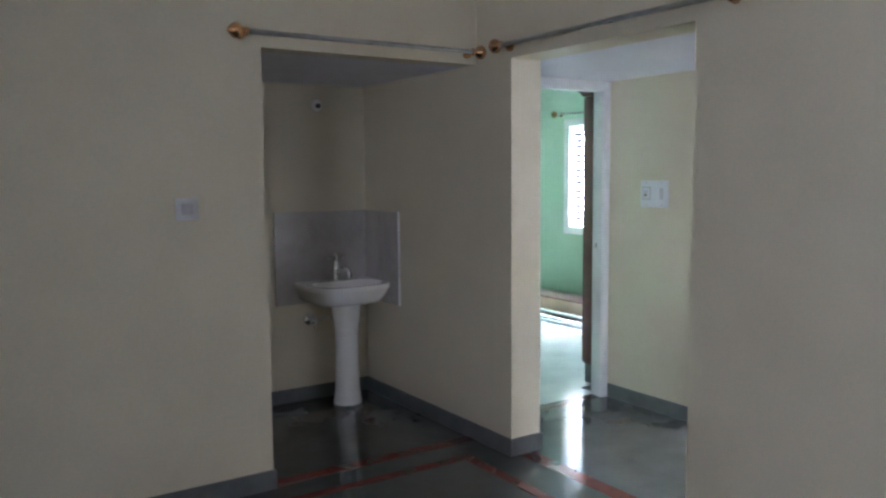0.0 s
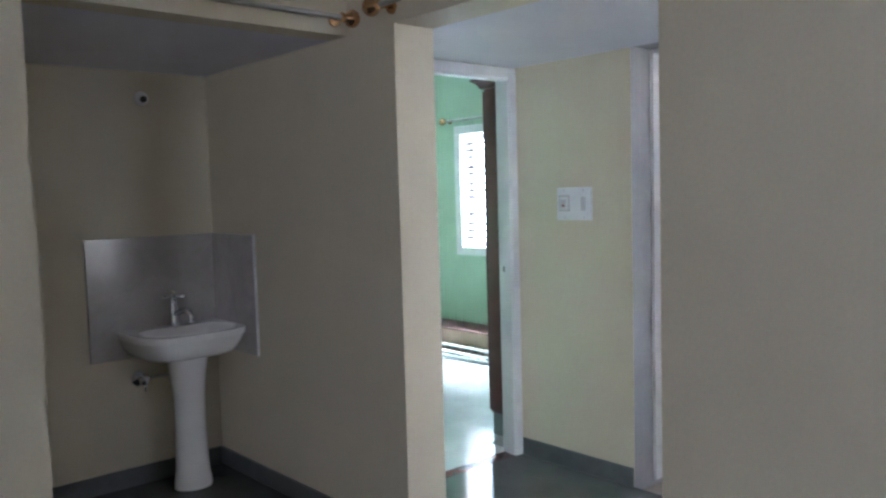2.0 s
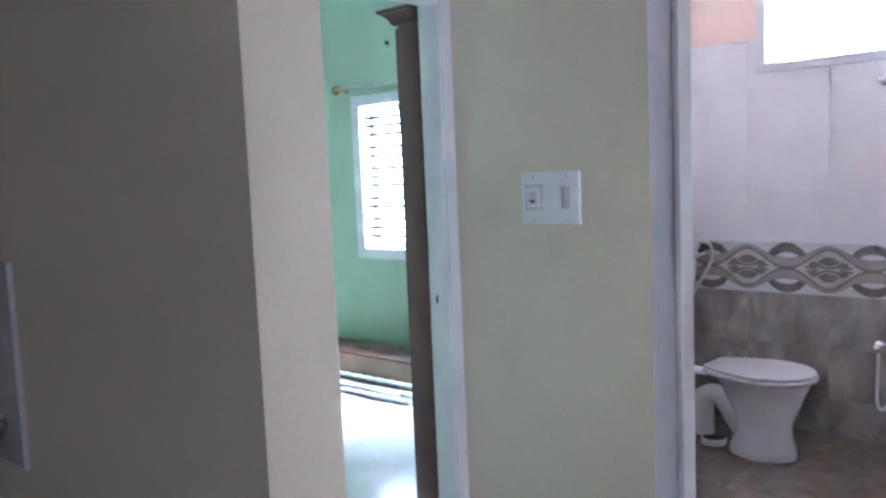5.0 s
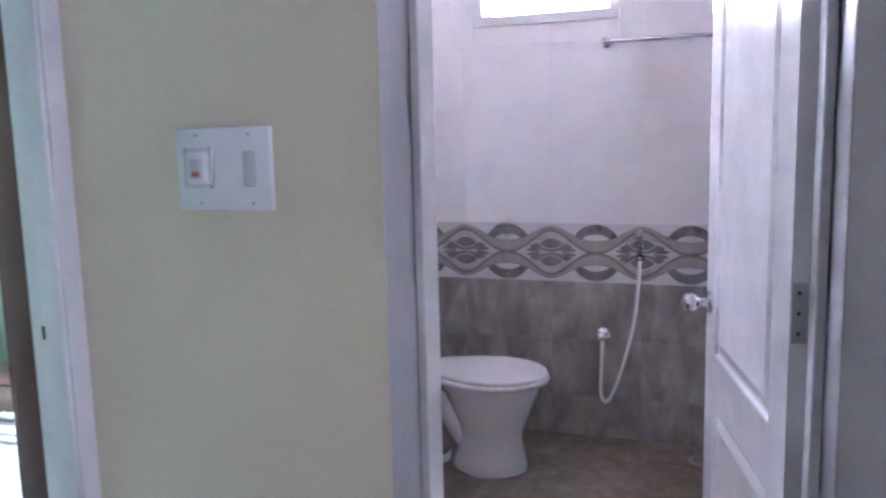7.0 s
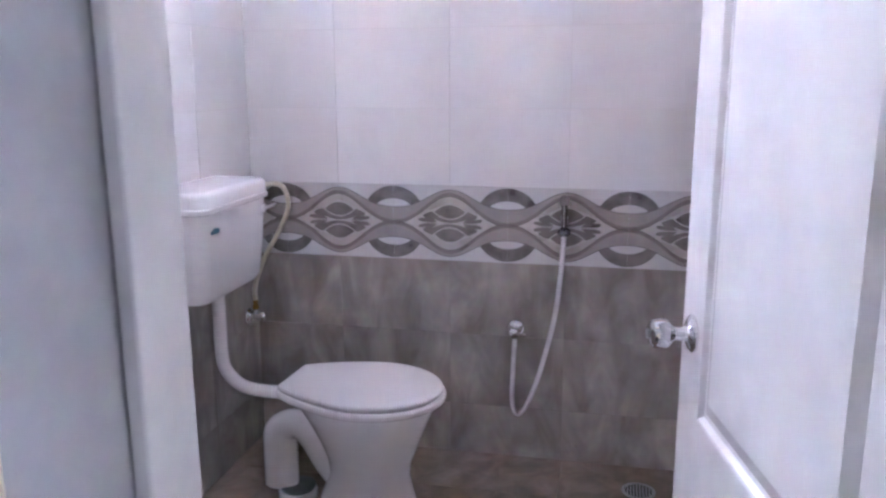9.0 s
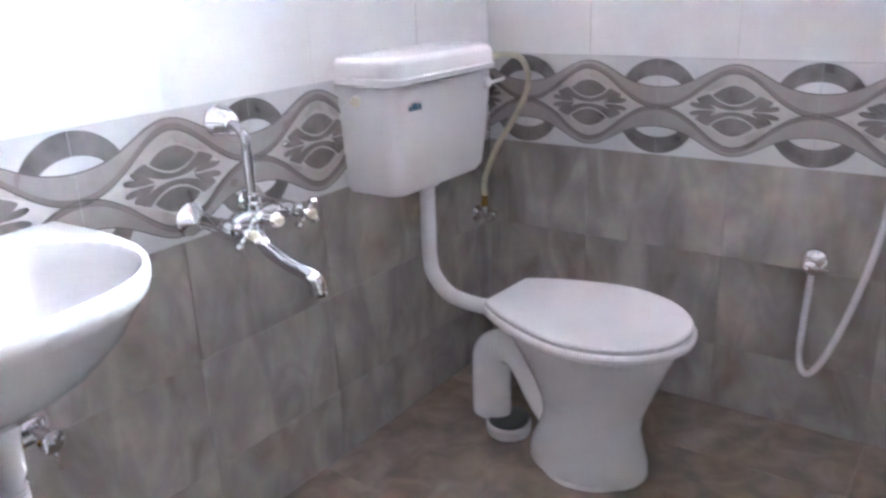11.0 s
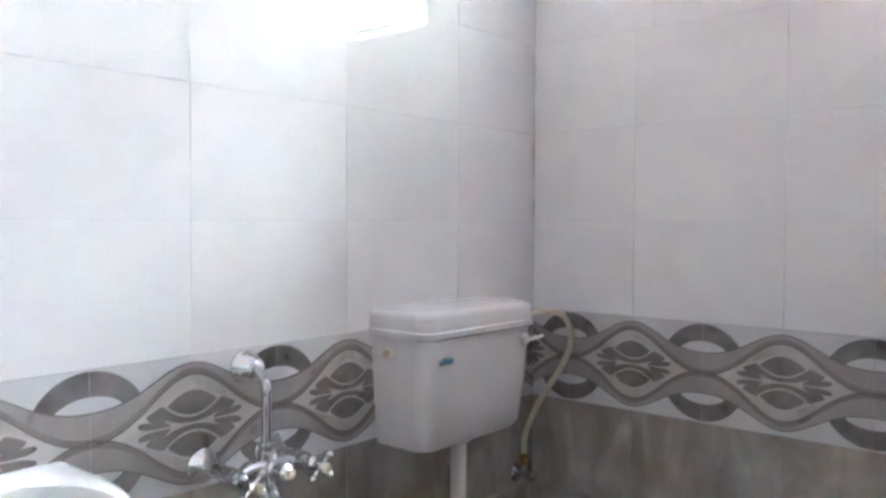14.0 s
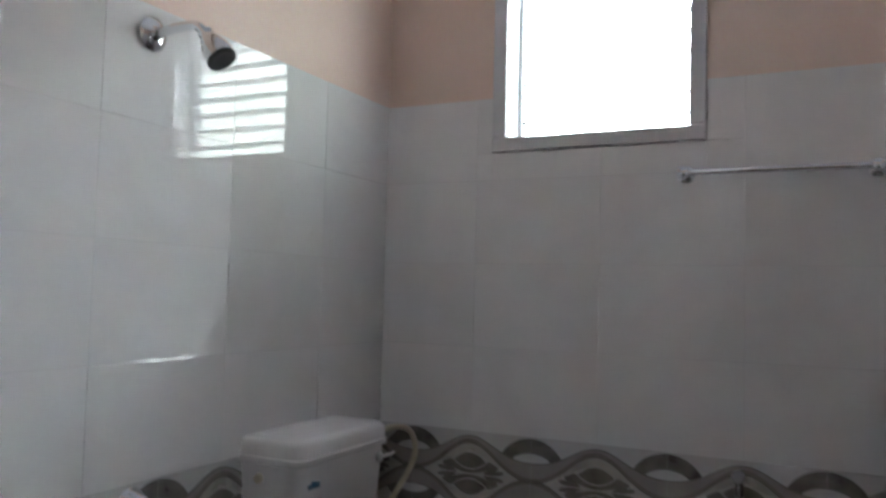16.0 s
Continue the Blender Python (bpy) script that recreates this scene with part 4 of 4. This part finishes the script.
part("hose", swept(curve_points([(0, 0, -0.002), (0.004, -0.002, 0.06), (0.035, -0.03, 0.16), (0.072, -0.085, 0.27), (0.074, -0.12, 0.36), (0.035, -0.115, 0.435), (-0.055, -0.09, 0.452), (-0.160, -0.075, 0.432)], 9), 0.0095, 12), HOSE_CREAM, fill_hose)

# health faucet: hook, spray head, hose and stop valve
spray = thing("health_faucet", pose(XB, 2.795, 0.94, 0, 0, -90), "chrome hand spray hanging on the patterned tiles", "hand spray")
part("hook", boxed((-0.014, -0.03, -0.052), (0.014, 0, -0.022), 0.004), CHROME, spray)
part("head", swept(curve_points([(0, -0.028, -0.08), (0, -0.032, -0.03), (0, -0.036, 0.012), (0, -0.046, 0.028), (0, -0.068, 0.036)], 6), [0.010] * 8 + [0.0105] * 8 + [0.012, 0.014, 0.016, 0.018, 0.019, 0.0195, 0.02, 0.02, 0.0195], 16), CHROME_SHADED, spray, "chrome spray head with dark reflections put in its colour")
part("lever", swept([(0, -0.048, 0.02), (0, -0.052, -0.03), (0, -0.046, -0.06)], [0.004, 0.0045, 0.003], 10), CHROME, spray)
part("collar", turned((0, -0.028, -0.066), (0, 0, -1), [(0.012, 0), (0.022, 0.008), (0.024, 0.02), (0.014, 0.028)]), CHROME_SHADED, spray)
spray_valve = angle_valve(pose(XB, 2.962, 0.489, 0, 0, -90) @ pose(0, 0, 0, 0, -90, 0), "chrome stop valve low on the brown tiles", False, -1)
spray_hose = thing("spray_hose", pose(XB - 0.030, 2.795, 0.85), "white flexible hose hanging in a loop", "hose")
part("hose", swept(curve_points([(0, 0, 0), (-0.003, 0.006, -0.12), (-0.006, 0.025, -0.30), (-0.006, 0.07, -0.50), (-0.006, 0.115, -0.635), (-0.006, 0.150, -0.682), (-0.006, 0.172, -0.640), (-0.005, 0.172, -0.52), (-0.004, 0.167, -0.39)], 9), 0.0085, 12), HOSE_WHITE, spray_hose)

# shower, towel rail, floor drain
shower = thing("shower_head", pose(5.121, YB, 2.043), "chrome wall shower with a dark spray face", "shower")
part("flange", turned((0, -0.001, 0), (0, -1, 0), [(0.040, 0), (0.040, 0.004), (0.034, 0.010), (0.018, 0.014), (0.013, 0.022)]), CHROME, shower)
part("arm", swept(curve_points([(0, -0.01, 0), (0, -0.08, 0.006), (0, -0.135, 0.004), (0, -0.165, -0.018)], 8), 0.0115, 14), CHROME, shower)
d = Vector((0, -0.62, -0.78)).normalized()
neck = Vector((0, -0.160, -0.012))
part("bell", turned(neck, d, [(0.013, 0), (0.018, 0.006), (0.016, 0.016), (0.022, 0.028), (0.030, 0.05), (0.034, 0.075), (0.034, 0.088)]), CHROME, shower)
part("spray_face", turned(neck + d * 0.0882, d, [(0.033, 0), (0.033, 0.003), (0.026, 0.005), (0.024, 0.004), (0.005, 0.004)]), BLACK, shower, "dark rubber spray face")

rail = thing("towel_rail", pose(XB, 2.952, 1.827, 0, 0, -90), "chrome towel rail under the bathroom window", "towel rail")
for x in (0.0, 0.501):
    part("bracket", turned((x, -0.001, 0), (0, -1, 0), [(0.026, 0), (0.026, 0.005), (0.015, 0.010), (0.012, 0.035), (0.017, 0.042), (0.019, 0.055), (0.015, 0.066), (0.004, 0.070)]), CHROME, rail)
part("rod", swept([(0.0, -0.054, 0), (0.501, -0.054, 0)], 0.0085, 14), CHROME, rail)

drain = thing("floor_drain", pose(6.035, 2.505, BATH_F), "round dark steel floor drain in the brown tiles", "drain")
part("rim", turned((0, 0, 0.0005), (0, 0, 1), [(0.058, 0), (0.058, 0.002), (0.050, 0.003), (0.047, 0.0015)], 32), DULL_METAL, drain)
bm = bmesh.new()
for k in range(-4, 5):
    h = math.sqrt(max(0.0, 0.046 ** 2 - (k * 0.0105) ** 2))
    box(bm, (-h, k * 0.0105 - 0.0032, 0.001), (h, k * 0.0105 + 0.0032, 0.0028), 0.0005, 1)
part("grate", bm, IRON, drain, "dark slotted grate", smooth=False)

# bathroom window with louvres
bw = tagged(new("window_2"), "small high bathroom window with a white frame and louvres", "window", kind="structure")
y0, y1, z0, z1 = 2.945, 3.527, 1.978, 2.49
for nm, lo, hi in (("casing", (XB - 0.010, y0 - 0.05, z0 - 0.05), (XB + 0.004, y1 + 0.05, z0 - 0.001)), ("casing", (XB - 0.010, y0 - 0.05, z0), (XB + 0.004, y0 - 0.001, z1 + 0.04)),
                   ("casing", (XB - 0.010, y1 + 0.001, z0), (XB + 0.004, y1 + 0.05, z1 + 0.04)), ("casing", (XB - 0.010, y0, z1 + 0.001), (XB + 0.004, y1, z1 + 0.04)),
                   ("window_frame", (XB + 0.10, y0 + 0.001, z0 + 0.001), (XB + 0.14, y0 + 0.014, z1 - 0.001)), ("window_frame", (XB + 0.10, y1 - 0.014, z0 + 0.001), (XB + 0.14, y1 - 0.001, z1 - 0.001)),
                   ("window_frame", (XB + 0.10, y0 + 0.0145, z0 + 0.001), (XB + 0.14, y1 - 0.0145, z0 + 0.014)), ("window_frame", (XB + 0.10, y0 + 0.0145, z1 - 0.014), (XB + 0.14, y1 - 0.0145, z1 - 0.001))):
    part(nm, boxed(lo, hi, 0.003, 1), FRAME, bw, smooth=False)
for k in range(7):
    z = z0 + 0.065 + k * 0.066
    bm = bmesh.new()
    box(bm, (-0.015, y0 + 0.014, -0.004), (0.015, y1 - 0.014, 0.004), 0.001, 1)
    bmesh.ops.rotate(bm, verts=bm.verts, matrix=Matrix.Rotation(radians(8), 3, "Y"))
    bmesh.ops.translate(bm, verts=bm.verts, vec=(XB + 0.12, 0, z))
    part("louvre", bm, LOUVRE, bw, "grey louvre blade", smooth=False)

# ---------------------------------------------------------------- bathroom door
HINGE = (4.150, 2.337)
leaf = thing("bathroom_door", pose(HINGE[0], HINGE[1], 0, 0, 0, DOOR_TURN), "white painted panelled bathroom door standing open", "door")
W, T, H0, H1 = 0.756, 0.034, 0.006, 2.035


def door_leaf(w, th, z0, z1):
    """Leaf along local x from the hinge, its passage face at y = 0, with sunk and raised panels on both faces."""
    bm = bmesh.new()
    panels = [(0.115, w - 0.105, 0.14, 0.66), (0.115, w - 0.105, 0.80, z1 - 0.12)]
    for y, s in ((0.0, -1), (-th, 1)):
        ca, cb, solid = cells(0, w, z0, z1, panels)
        for (i, j), full in solid.items():
            if full:
                p, q, r, t = ca[i], ca[i + 1], cb[j], cb[j + 1]
                bm.faces.new([bm.verts.new(v) for v in ((p, y, r), (q, y, r), (q, y, t), (p, y, t))])
        for p, q, r, t in panels:
            rings = []
            for inset, depth in ((0, 0), (0.006, 0.001), (0.014, 0.009), (0.022, 0.010), (0.050, 0.002), (0.054, 0.002)):
                yy = y + s * depth
                rings.append([bm.verts.new(v) for v in ((p + inset, yy, r + inset), (q - inset, yy, r + inset), (q - inset, yy, t - inset), (p + inset, yy, t - inset))])
            for a, b in zip(rings, rings[1:]):
                for k in range(4):
                    bm.faces.new((a[k], a[(k + 1) % 4], b[(k + 1) % 4], b[k]))
            bm.faces.new(rings[-1])
    for quad in (((0, 0, z0), (0, -th, z0), (0, -th, z1), (0, 0, z1)), ((w, 0, z0), (w, -th, z0), (w, -th, z1), (w, 0, z1)),
                 ((0, 0, z0), (w, 0, z0), (w, -th, z0), (0, -th, z0)), ((0, 0, z1), (w, 0, z1), (w, -th, z1), (0, -th, z1))):
        bm.faces.new([bm.verts.new(v) for v in quad])
    bmesh.ops.remove_doubles(bm, verts=bm.verts, dist=1e-5)
    return bm


part("leaf", door_leaf(W, T, H0, H1), DOOR, leaf, smooth=False)
KX, KZ = W - 0.060, 0.945
for z in (0.25, 1.07, 1.85):
    hg = part("hinge", boxed((-0.0022, -0.033, z - 0.06), (-0.0004, -0.003, z + 0.06), 0.0006, 1), DULL_METAL, leaf, "steel butt hinge", smooth=False)
    for dz in (-0.04, 0.0, 0.04):
        part("screw", turned((-0.0022, -0.016, z + dz), (-1, 0, 0), [(0.0042, 0), (0.003, 0.001)], 10), IRON, hg)
for y, s in ((0.0, 1), (-T, -1)):
    k = part("knob", turned((KX, y, KZ), (0, s, 0), [(0.033, 0), (0.033, 0.004), (0.027, 0.009), (0.013, 0.013), (0.012, 0.034), (0.018, 0.040), (0.026, 0.047), (0.0275, 0.058), (0.025, 0.072), (0.018, 0.077), (0.008, 0.078)], 28), CHROME, leaf, "polished steel door knob")
    part("key_cylinder", turned((KX, y + s * 0.0775, KZ), (0, s, 0), [(0.009, 0), (0.009, 0.004), (0.006, 0.005)], 16), DULL_METAL, k)

# ---------------------------------------------------------------- tiles, last
ROW, COL, JOINT = 0.2775, 0.4225, 0.0006
BAND0, BAND1 = 0.7325, 1.0085
tile_cache = {}


def tile_mesh(w, h, material):
    """A slab whose face lies at y = 0 looking to -y, with eased edges, from (0, 0) to (w, h)."""
    key = (round(w, 4), round(h, 4), material.name)
    if key not in tile_cache:
        g, e, d = JOINT / 2, 0.0009, 0.0085
        rings = [[(g, d, g), (w - g, d, g), (w - g, d, h - g), (g, d, h - g)], [(g, 0.0006, g), (w - g, 0.0006, g), (w - g, 0.0006, h - g), (g, 0.0006, h - g)],
                 [(g + e, 0, g + e), (w - g - e, 0, g + e), (w - g - e, 0, h - g - e), (g + e, 0, h - g - e)]]
        bm = bmesh.new()
        loft(bm, [[Vector(p) for p in r] for r in rings])
        me = finish(bm, "tile")
        me.materials.append(material)
        tile_cache[key] = me
    return tile_cache[key]


def lay(mesh, parent, m, name="tile"):
    ob = new(name, mesh)
    ob.parent = parent
    ob.matrix_world = m @ pose(0, 0, 0, random.uniform(-0.12, 0.12), 0, random.uniform(-0.12, 0.12))
    return ob


# one period of the patterned band: u from -COL/2 to COL/2 about the diamond, v from 0 up
BH = BAND1 - BAND0


def wave(u):
    return 0.052 + 0.052 * math.cos(2 * math.pi * u / COL) + 0.004 * math.cos(4 * math.pi * u / COL)


def ribbon(bm, us, lo, hi, depth, base=0.0):
    """A raised band between the curves lo and hi, proud of the tile by depth."""
    front = [[bm.verts.new((u, -depth, f(u) + BH / 2)) for f in (lo, hi)] for u in us]
    back = [[bm.verts.new((u, -base, f(u) + BH / 2)) for f in (lo, hi)] for u in us]
    for a, b, c, d in zip(front, front[1:], back, back[1:]):
        bm.faces.new((a[0], b[0], b[1], a[1]))
        bm.faces.new((a[0], b[0], d[0], c[0]))
        bm.faces.new((a[1], b[1], d[1], c[1]))
    for f, k in ((front[0], back[0]), (front[-1], back[-1])):
        bm.faces.new((f[0], f[1], k[1], k[0]))


def petal(bm, c, angle, length, width, depth, n=12):
    """A drop with its tip at c, growing to a round end."""
    d, s = Vector((math.cos(angle), math.sin(angle))), Vector((-math.sin(angle), math.cos(angle)))
    ring, top = [], []
    for k in range(n):
        a = 2 * math.pi * k / n
        f = 0.5 + 0.5 * math.cos(a)
        side = math.sin(a) * width * (0.22 + 0.78 * f) * 1.25
        p, q = Vector(c) + d * length * f + s * side, Vector(c) + d * length * (0.04 + 0.92 * f) + s * side * 0.7
        ring.append(Vector((p.x, -0.0008, p.y + BH / 2)))
        top.append(Vector((q.x, -depth, q.y + BH / 2)))
    loft(bm, [ring, top])


def outer_edge(u):
    return min(BH / 2 - 0.006, wave(u) + 0.015 + 0.036 * (0.5 - 0.5 * math.cos(2 * math.pi * u / COL)))


def diamond_edge(u):
    return 0.079 * max(0.0, 1 - abs(u) / 0.192) ** 1.12


def lens_low(u):
    return 0.018 + 0.023 * (u / 0.057) ** 2


def lens_high(u):
    return 0.041 + 0.027 * (1 - (u / 0.057) ** 2)


def band_pieces():
    """Two waving ribbons that meet between diamonds, arcs behind them, and in each diamond two leaves and two fans."""
    us = [COL * (k / 40 - 0.5) for k in range(41)]
    half = COL / 2
    pieces = []
    bm = bmesh.new()
    for s in (1, -1):
        ribbon(bm, us, lambda u, s=s: s * (wave(u) + 0.004), lambda u, s=s: s * outer_edge(u), 0.0022)
    pieces.append(("ribbon", bm, BAND_RIBBON))
    bm = bmesh.new()
    for s in (1, -1):
        ribbon(bm, us, lambda u, s=s: s * (wave(u) - 0.006), lambda u, s=s: s * (wave(u) + 0.0055), 0.0030)
    pieces.append(("ribbon_stripe", bm, BAND_STRIPE))
    bm = bmesh.new()
    for s in (1, -1):
        ribbon(bm, us, lambda u, s=s: s * (wave(u) - 0.0095), lambda u, s=s: s * (wave(u) - 0.006), 0.0034)
        ribbon(bm, us, lambda u, s=s: s * (outer_edge(u) - 0.0005), lambda u, s=s: s * (outer_edge(u) + 0.002), 0.0026)
    pieces.append(("ribbon_edge", bm, BAND_DARK))
    bm = bmesh.new()
    for side in (-1, 1):
        for s in (1, -1):
            reach = 0.112
            cu = [side * (half - reach * k / 18) for k in range(19)]

            def top(u, s=s):
                return s * (0.040 + 0.094 * math.sqrt(max(0.0, 1 - ((half - abs(u)) / reach) ** 2)) ** 1.15)

            def low(u, s=s):
                return s * (0.040 + 0.047 * math.sqrt(max(0.0, 1 - min(1.0, (half - abs(u)) / (reach * 0.68)) ** 2)))
            ribbon(bm, cu, low, top, 0.0016)
    pieces.append(("arc", bm, BAND_CRESCENT))
    bm = bmesh.new()
    ribbon(bm, us, lambda u: -max(0.0005, wave(u) - 0.0095), lambda u: max(0.0005, wave(u) - 0.0095), 0.0008)
    pieces.append(("field", bm, BAND_FIELD))
    bm = bmesh.new()
    span = [0.19 * (k / 20 - 1) for k in range(41)]
    ribbon(bm, span, lambda u: -diamond_edge(u), diamond_edge, 0.0012, 0.0005)
    for s in (1, -1):
        lens = [0.061 * (k / 8 - 1) for k in range(17)]
        ribbon(bm, lens, lambda u, s=s: s * (lens_low(u) - 0.0035), lambda u, s=s: s * (lens_high(u * 0.94) + 0.0035), 0.0022, 0.0005)
    pieces.append(("diamond", bm, BAND_DIAMOND))
    bm = bmesh.new()
    for s in (1, -1):
        lens = [0.0555 * (k / 8 - 1) for k in range(17)]
        ribbon(bm, lens, lambda u, s=s: s * lens_low(u), lambda u, s=s: s * max(lens_low(u) + 0.0004, lens_high(u)), 0.0027, 0.0008)
        hug = [0.092 * (k / 14 - 1) for k in range(29)]
        for side in (-1, 1):
            ribbon(bm, [u for u in hug if u * side >= -1e-6], lambda u, s=s: s * (0.0020 + 0.0125 * (u / 0.06) ** 2),
                   lambda u, s=s: s * max(0.0024 + 0.0125 * (u / 0.06) ** 2, min(lens_low(u) - 0.0048, diamond_edge(u) - 0.004)), 0.0020, 0.0008)
        for a in (9, 27):
            for side in (-1, 1):
                lean = radians(a) * s
                petal(bm, (side * 0.047, s * 0.0022), lean if side > 0 else math.pi - lean, 0.080 - 0.0007 * a, 0.0092, 0.0024)
    pieces.append(("fan", bm, BAND_FAN))
    return pieces


BAND = band_pieces()
band_cache = {}


def band_tile(parent, m, u0, u1):
    """A piece of the patterned band from u0 to u1 (u = 0 at the diamond), placed with its left edge at the pose m."""
    key = (round(u0, 3), round(u1, 3))
    if key not in band_cache:
        made = []
        for name, src, material in BAND:
            bm = src.copy()
            for u, n in ((u0 + JOINT / 2, -1), (u1 - JOINT / 2, 1)):
                bmesh.ops.bisect_plane(bm, geom=bm.verts[:] + bm.edges[:] + bm.faces[:], plane_co=(u, 0, 0), plane_no=(n, 0, 0), clear_outer=True)
            if not bm.faces:
                bm.free()
                continue
            bmesh.ops.translate(bm, verts=bm.verts, vec=(-u0, 0, 0))
            me = finish(bm, name)
            me.materials.append(material)
            made.append((name, me))
        band_cache[key] = made
    base = new("patterned_tile", tile_mesh(u1 - u0, BH, BAND_BASE))
    base.parent = parent
    base.matrix_world = m
    for name, me in band_cache[key]:
        ob = new(name, me)
        ob.parent = base
    return base


def tiled_wall(parent, m, length, first, holes=(), rows_from=BATH_F):
    """Tiles on a wall face: m puts local x along the wall, z up and -y out of it. first: where the first joint lies along x.
    holes: (x0, x1, z0, z1) left free."""
    cuts = [first]
    while cuts[0] > 0.002:
        cuts.insert(0, cuts[0] - COL)
    while cuts[-1] < length - 0.002:
        cuts.append(cuts[-1] + COL)
    rows = [(BAND0 - 3 * ROW, BAND0 - 2 * ROW, DARK_TILE), (BAND0 - 2 * ROW, BAND0 - ROW, DARK_TILE), (BAND0 - ROW, BAND0, DARK_TILE)]
    up = (2.112 - BAND1) / 4
    rows += [(BAND1 + k * up, BAND1 + (k + 1) * up, LIGHT_TILE) for k in range(4)]
    for z0, z1, material in rows:
        z0 = max(z0, rows_from)
        for a, b in zip(cuts, cuts[1:]):
            a, b = max(a, 0), min(b, length)
            ca, cb, solid = cells(a, b, z0, z1, [h for h in holes if h[0] < b and h[1] > a and h[2] < z1 and h[3] > z0])
            for (i, j), full in solid.items():
                if full and ca[i + 1] - ca[i] > 0.006 and cb[j + 1] - cb[j] > 0.006:
                    lay(tile_mesh(ca[i + 1] - ca[i], cb[j + 1] - cb[j], material), parent, m @ pose(ca[i], 0, cb[j]))
    centres = [c for c in cuts] + [cuts[0] - COL, cuts[-1] + COL]
    for c in centres:
        a, b = max(c - COL / 2, 0), min(c + COL / 2, length)
        if b - a < 0.01:
            continue
        spans = [(a, b)]
        for h in holes:
            if h[2] < BAND0 and h[3] > BAND1:
                spans = [q for s in spans for q in ((s[0], min(s[1], h[0])), (max(s[0], h[1]), s[1])) if q[1] - q[0] > 0.01]
        for s in spans:
            band_tile(parent, m @ pose(s[0], 0, BAND0), s[0] - c, s[1] - c)


def by_name(name):
    return bpy.data.objects[name]


bpy.context.view_layer.update()
tiled_wall(by_name("wall_bath_north"), pose(SW1 + 0.010, YB, 0), XB - SW1 - 0.010, 4.990 - SW1 - 0.010)
tiled_wall(by_name("wall_bath_east"), pose(XB, YB, 0, 0, 0, -90), YB - BATH_S, YB - 3.632, [(YB - 3.578, YB - 2.894, 1.927, 2.6)])
tiled_wall(by_name("wall_bath_south"), pose(XB, BATH_S, 0, 0, 0, 180), XB - SW1 - 0.010, 0.37)
tiled_wall(by_name("wall_passage_east"), pose(SW1 + 0.010, BATH_S, 0, 0, 0, 90), YB - BATH_S, 0.30, [(2.284 - BATH_S, 3.068 - BATH_S, -1, 2.098)])
floor_bath = by_name("floor_bath")
FT = 0.60
for i in range(4):
    for j in range(4):
        x0, y0 = SW1 + 0.012 + i * FT, YB - (j + 1) * FT
        x1, y0c, y1 = min(x0 + FT, XB), max(y0, BATH_S), y0 + FT
        if x1 - x0 < 0.01 or y1 - y0c < 0.01:
            continue
        lay(tile_mesh(x1 - x0, y1 - y0c, BATH_FLOOR), floor_bath, pose(x0, y0c, BATH_F, -90, 0, 0) @ Matrix.Diagonal((1, 1, 1, 1)))
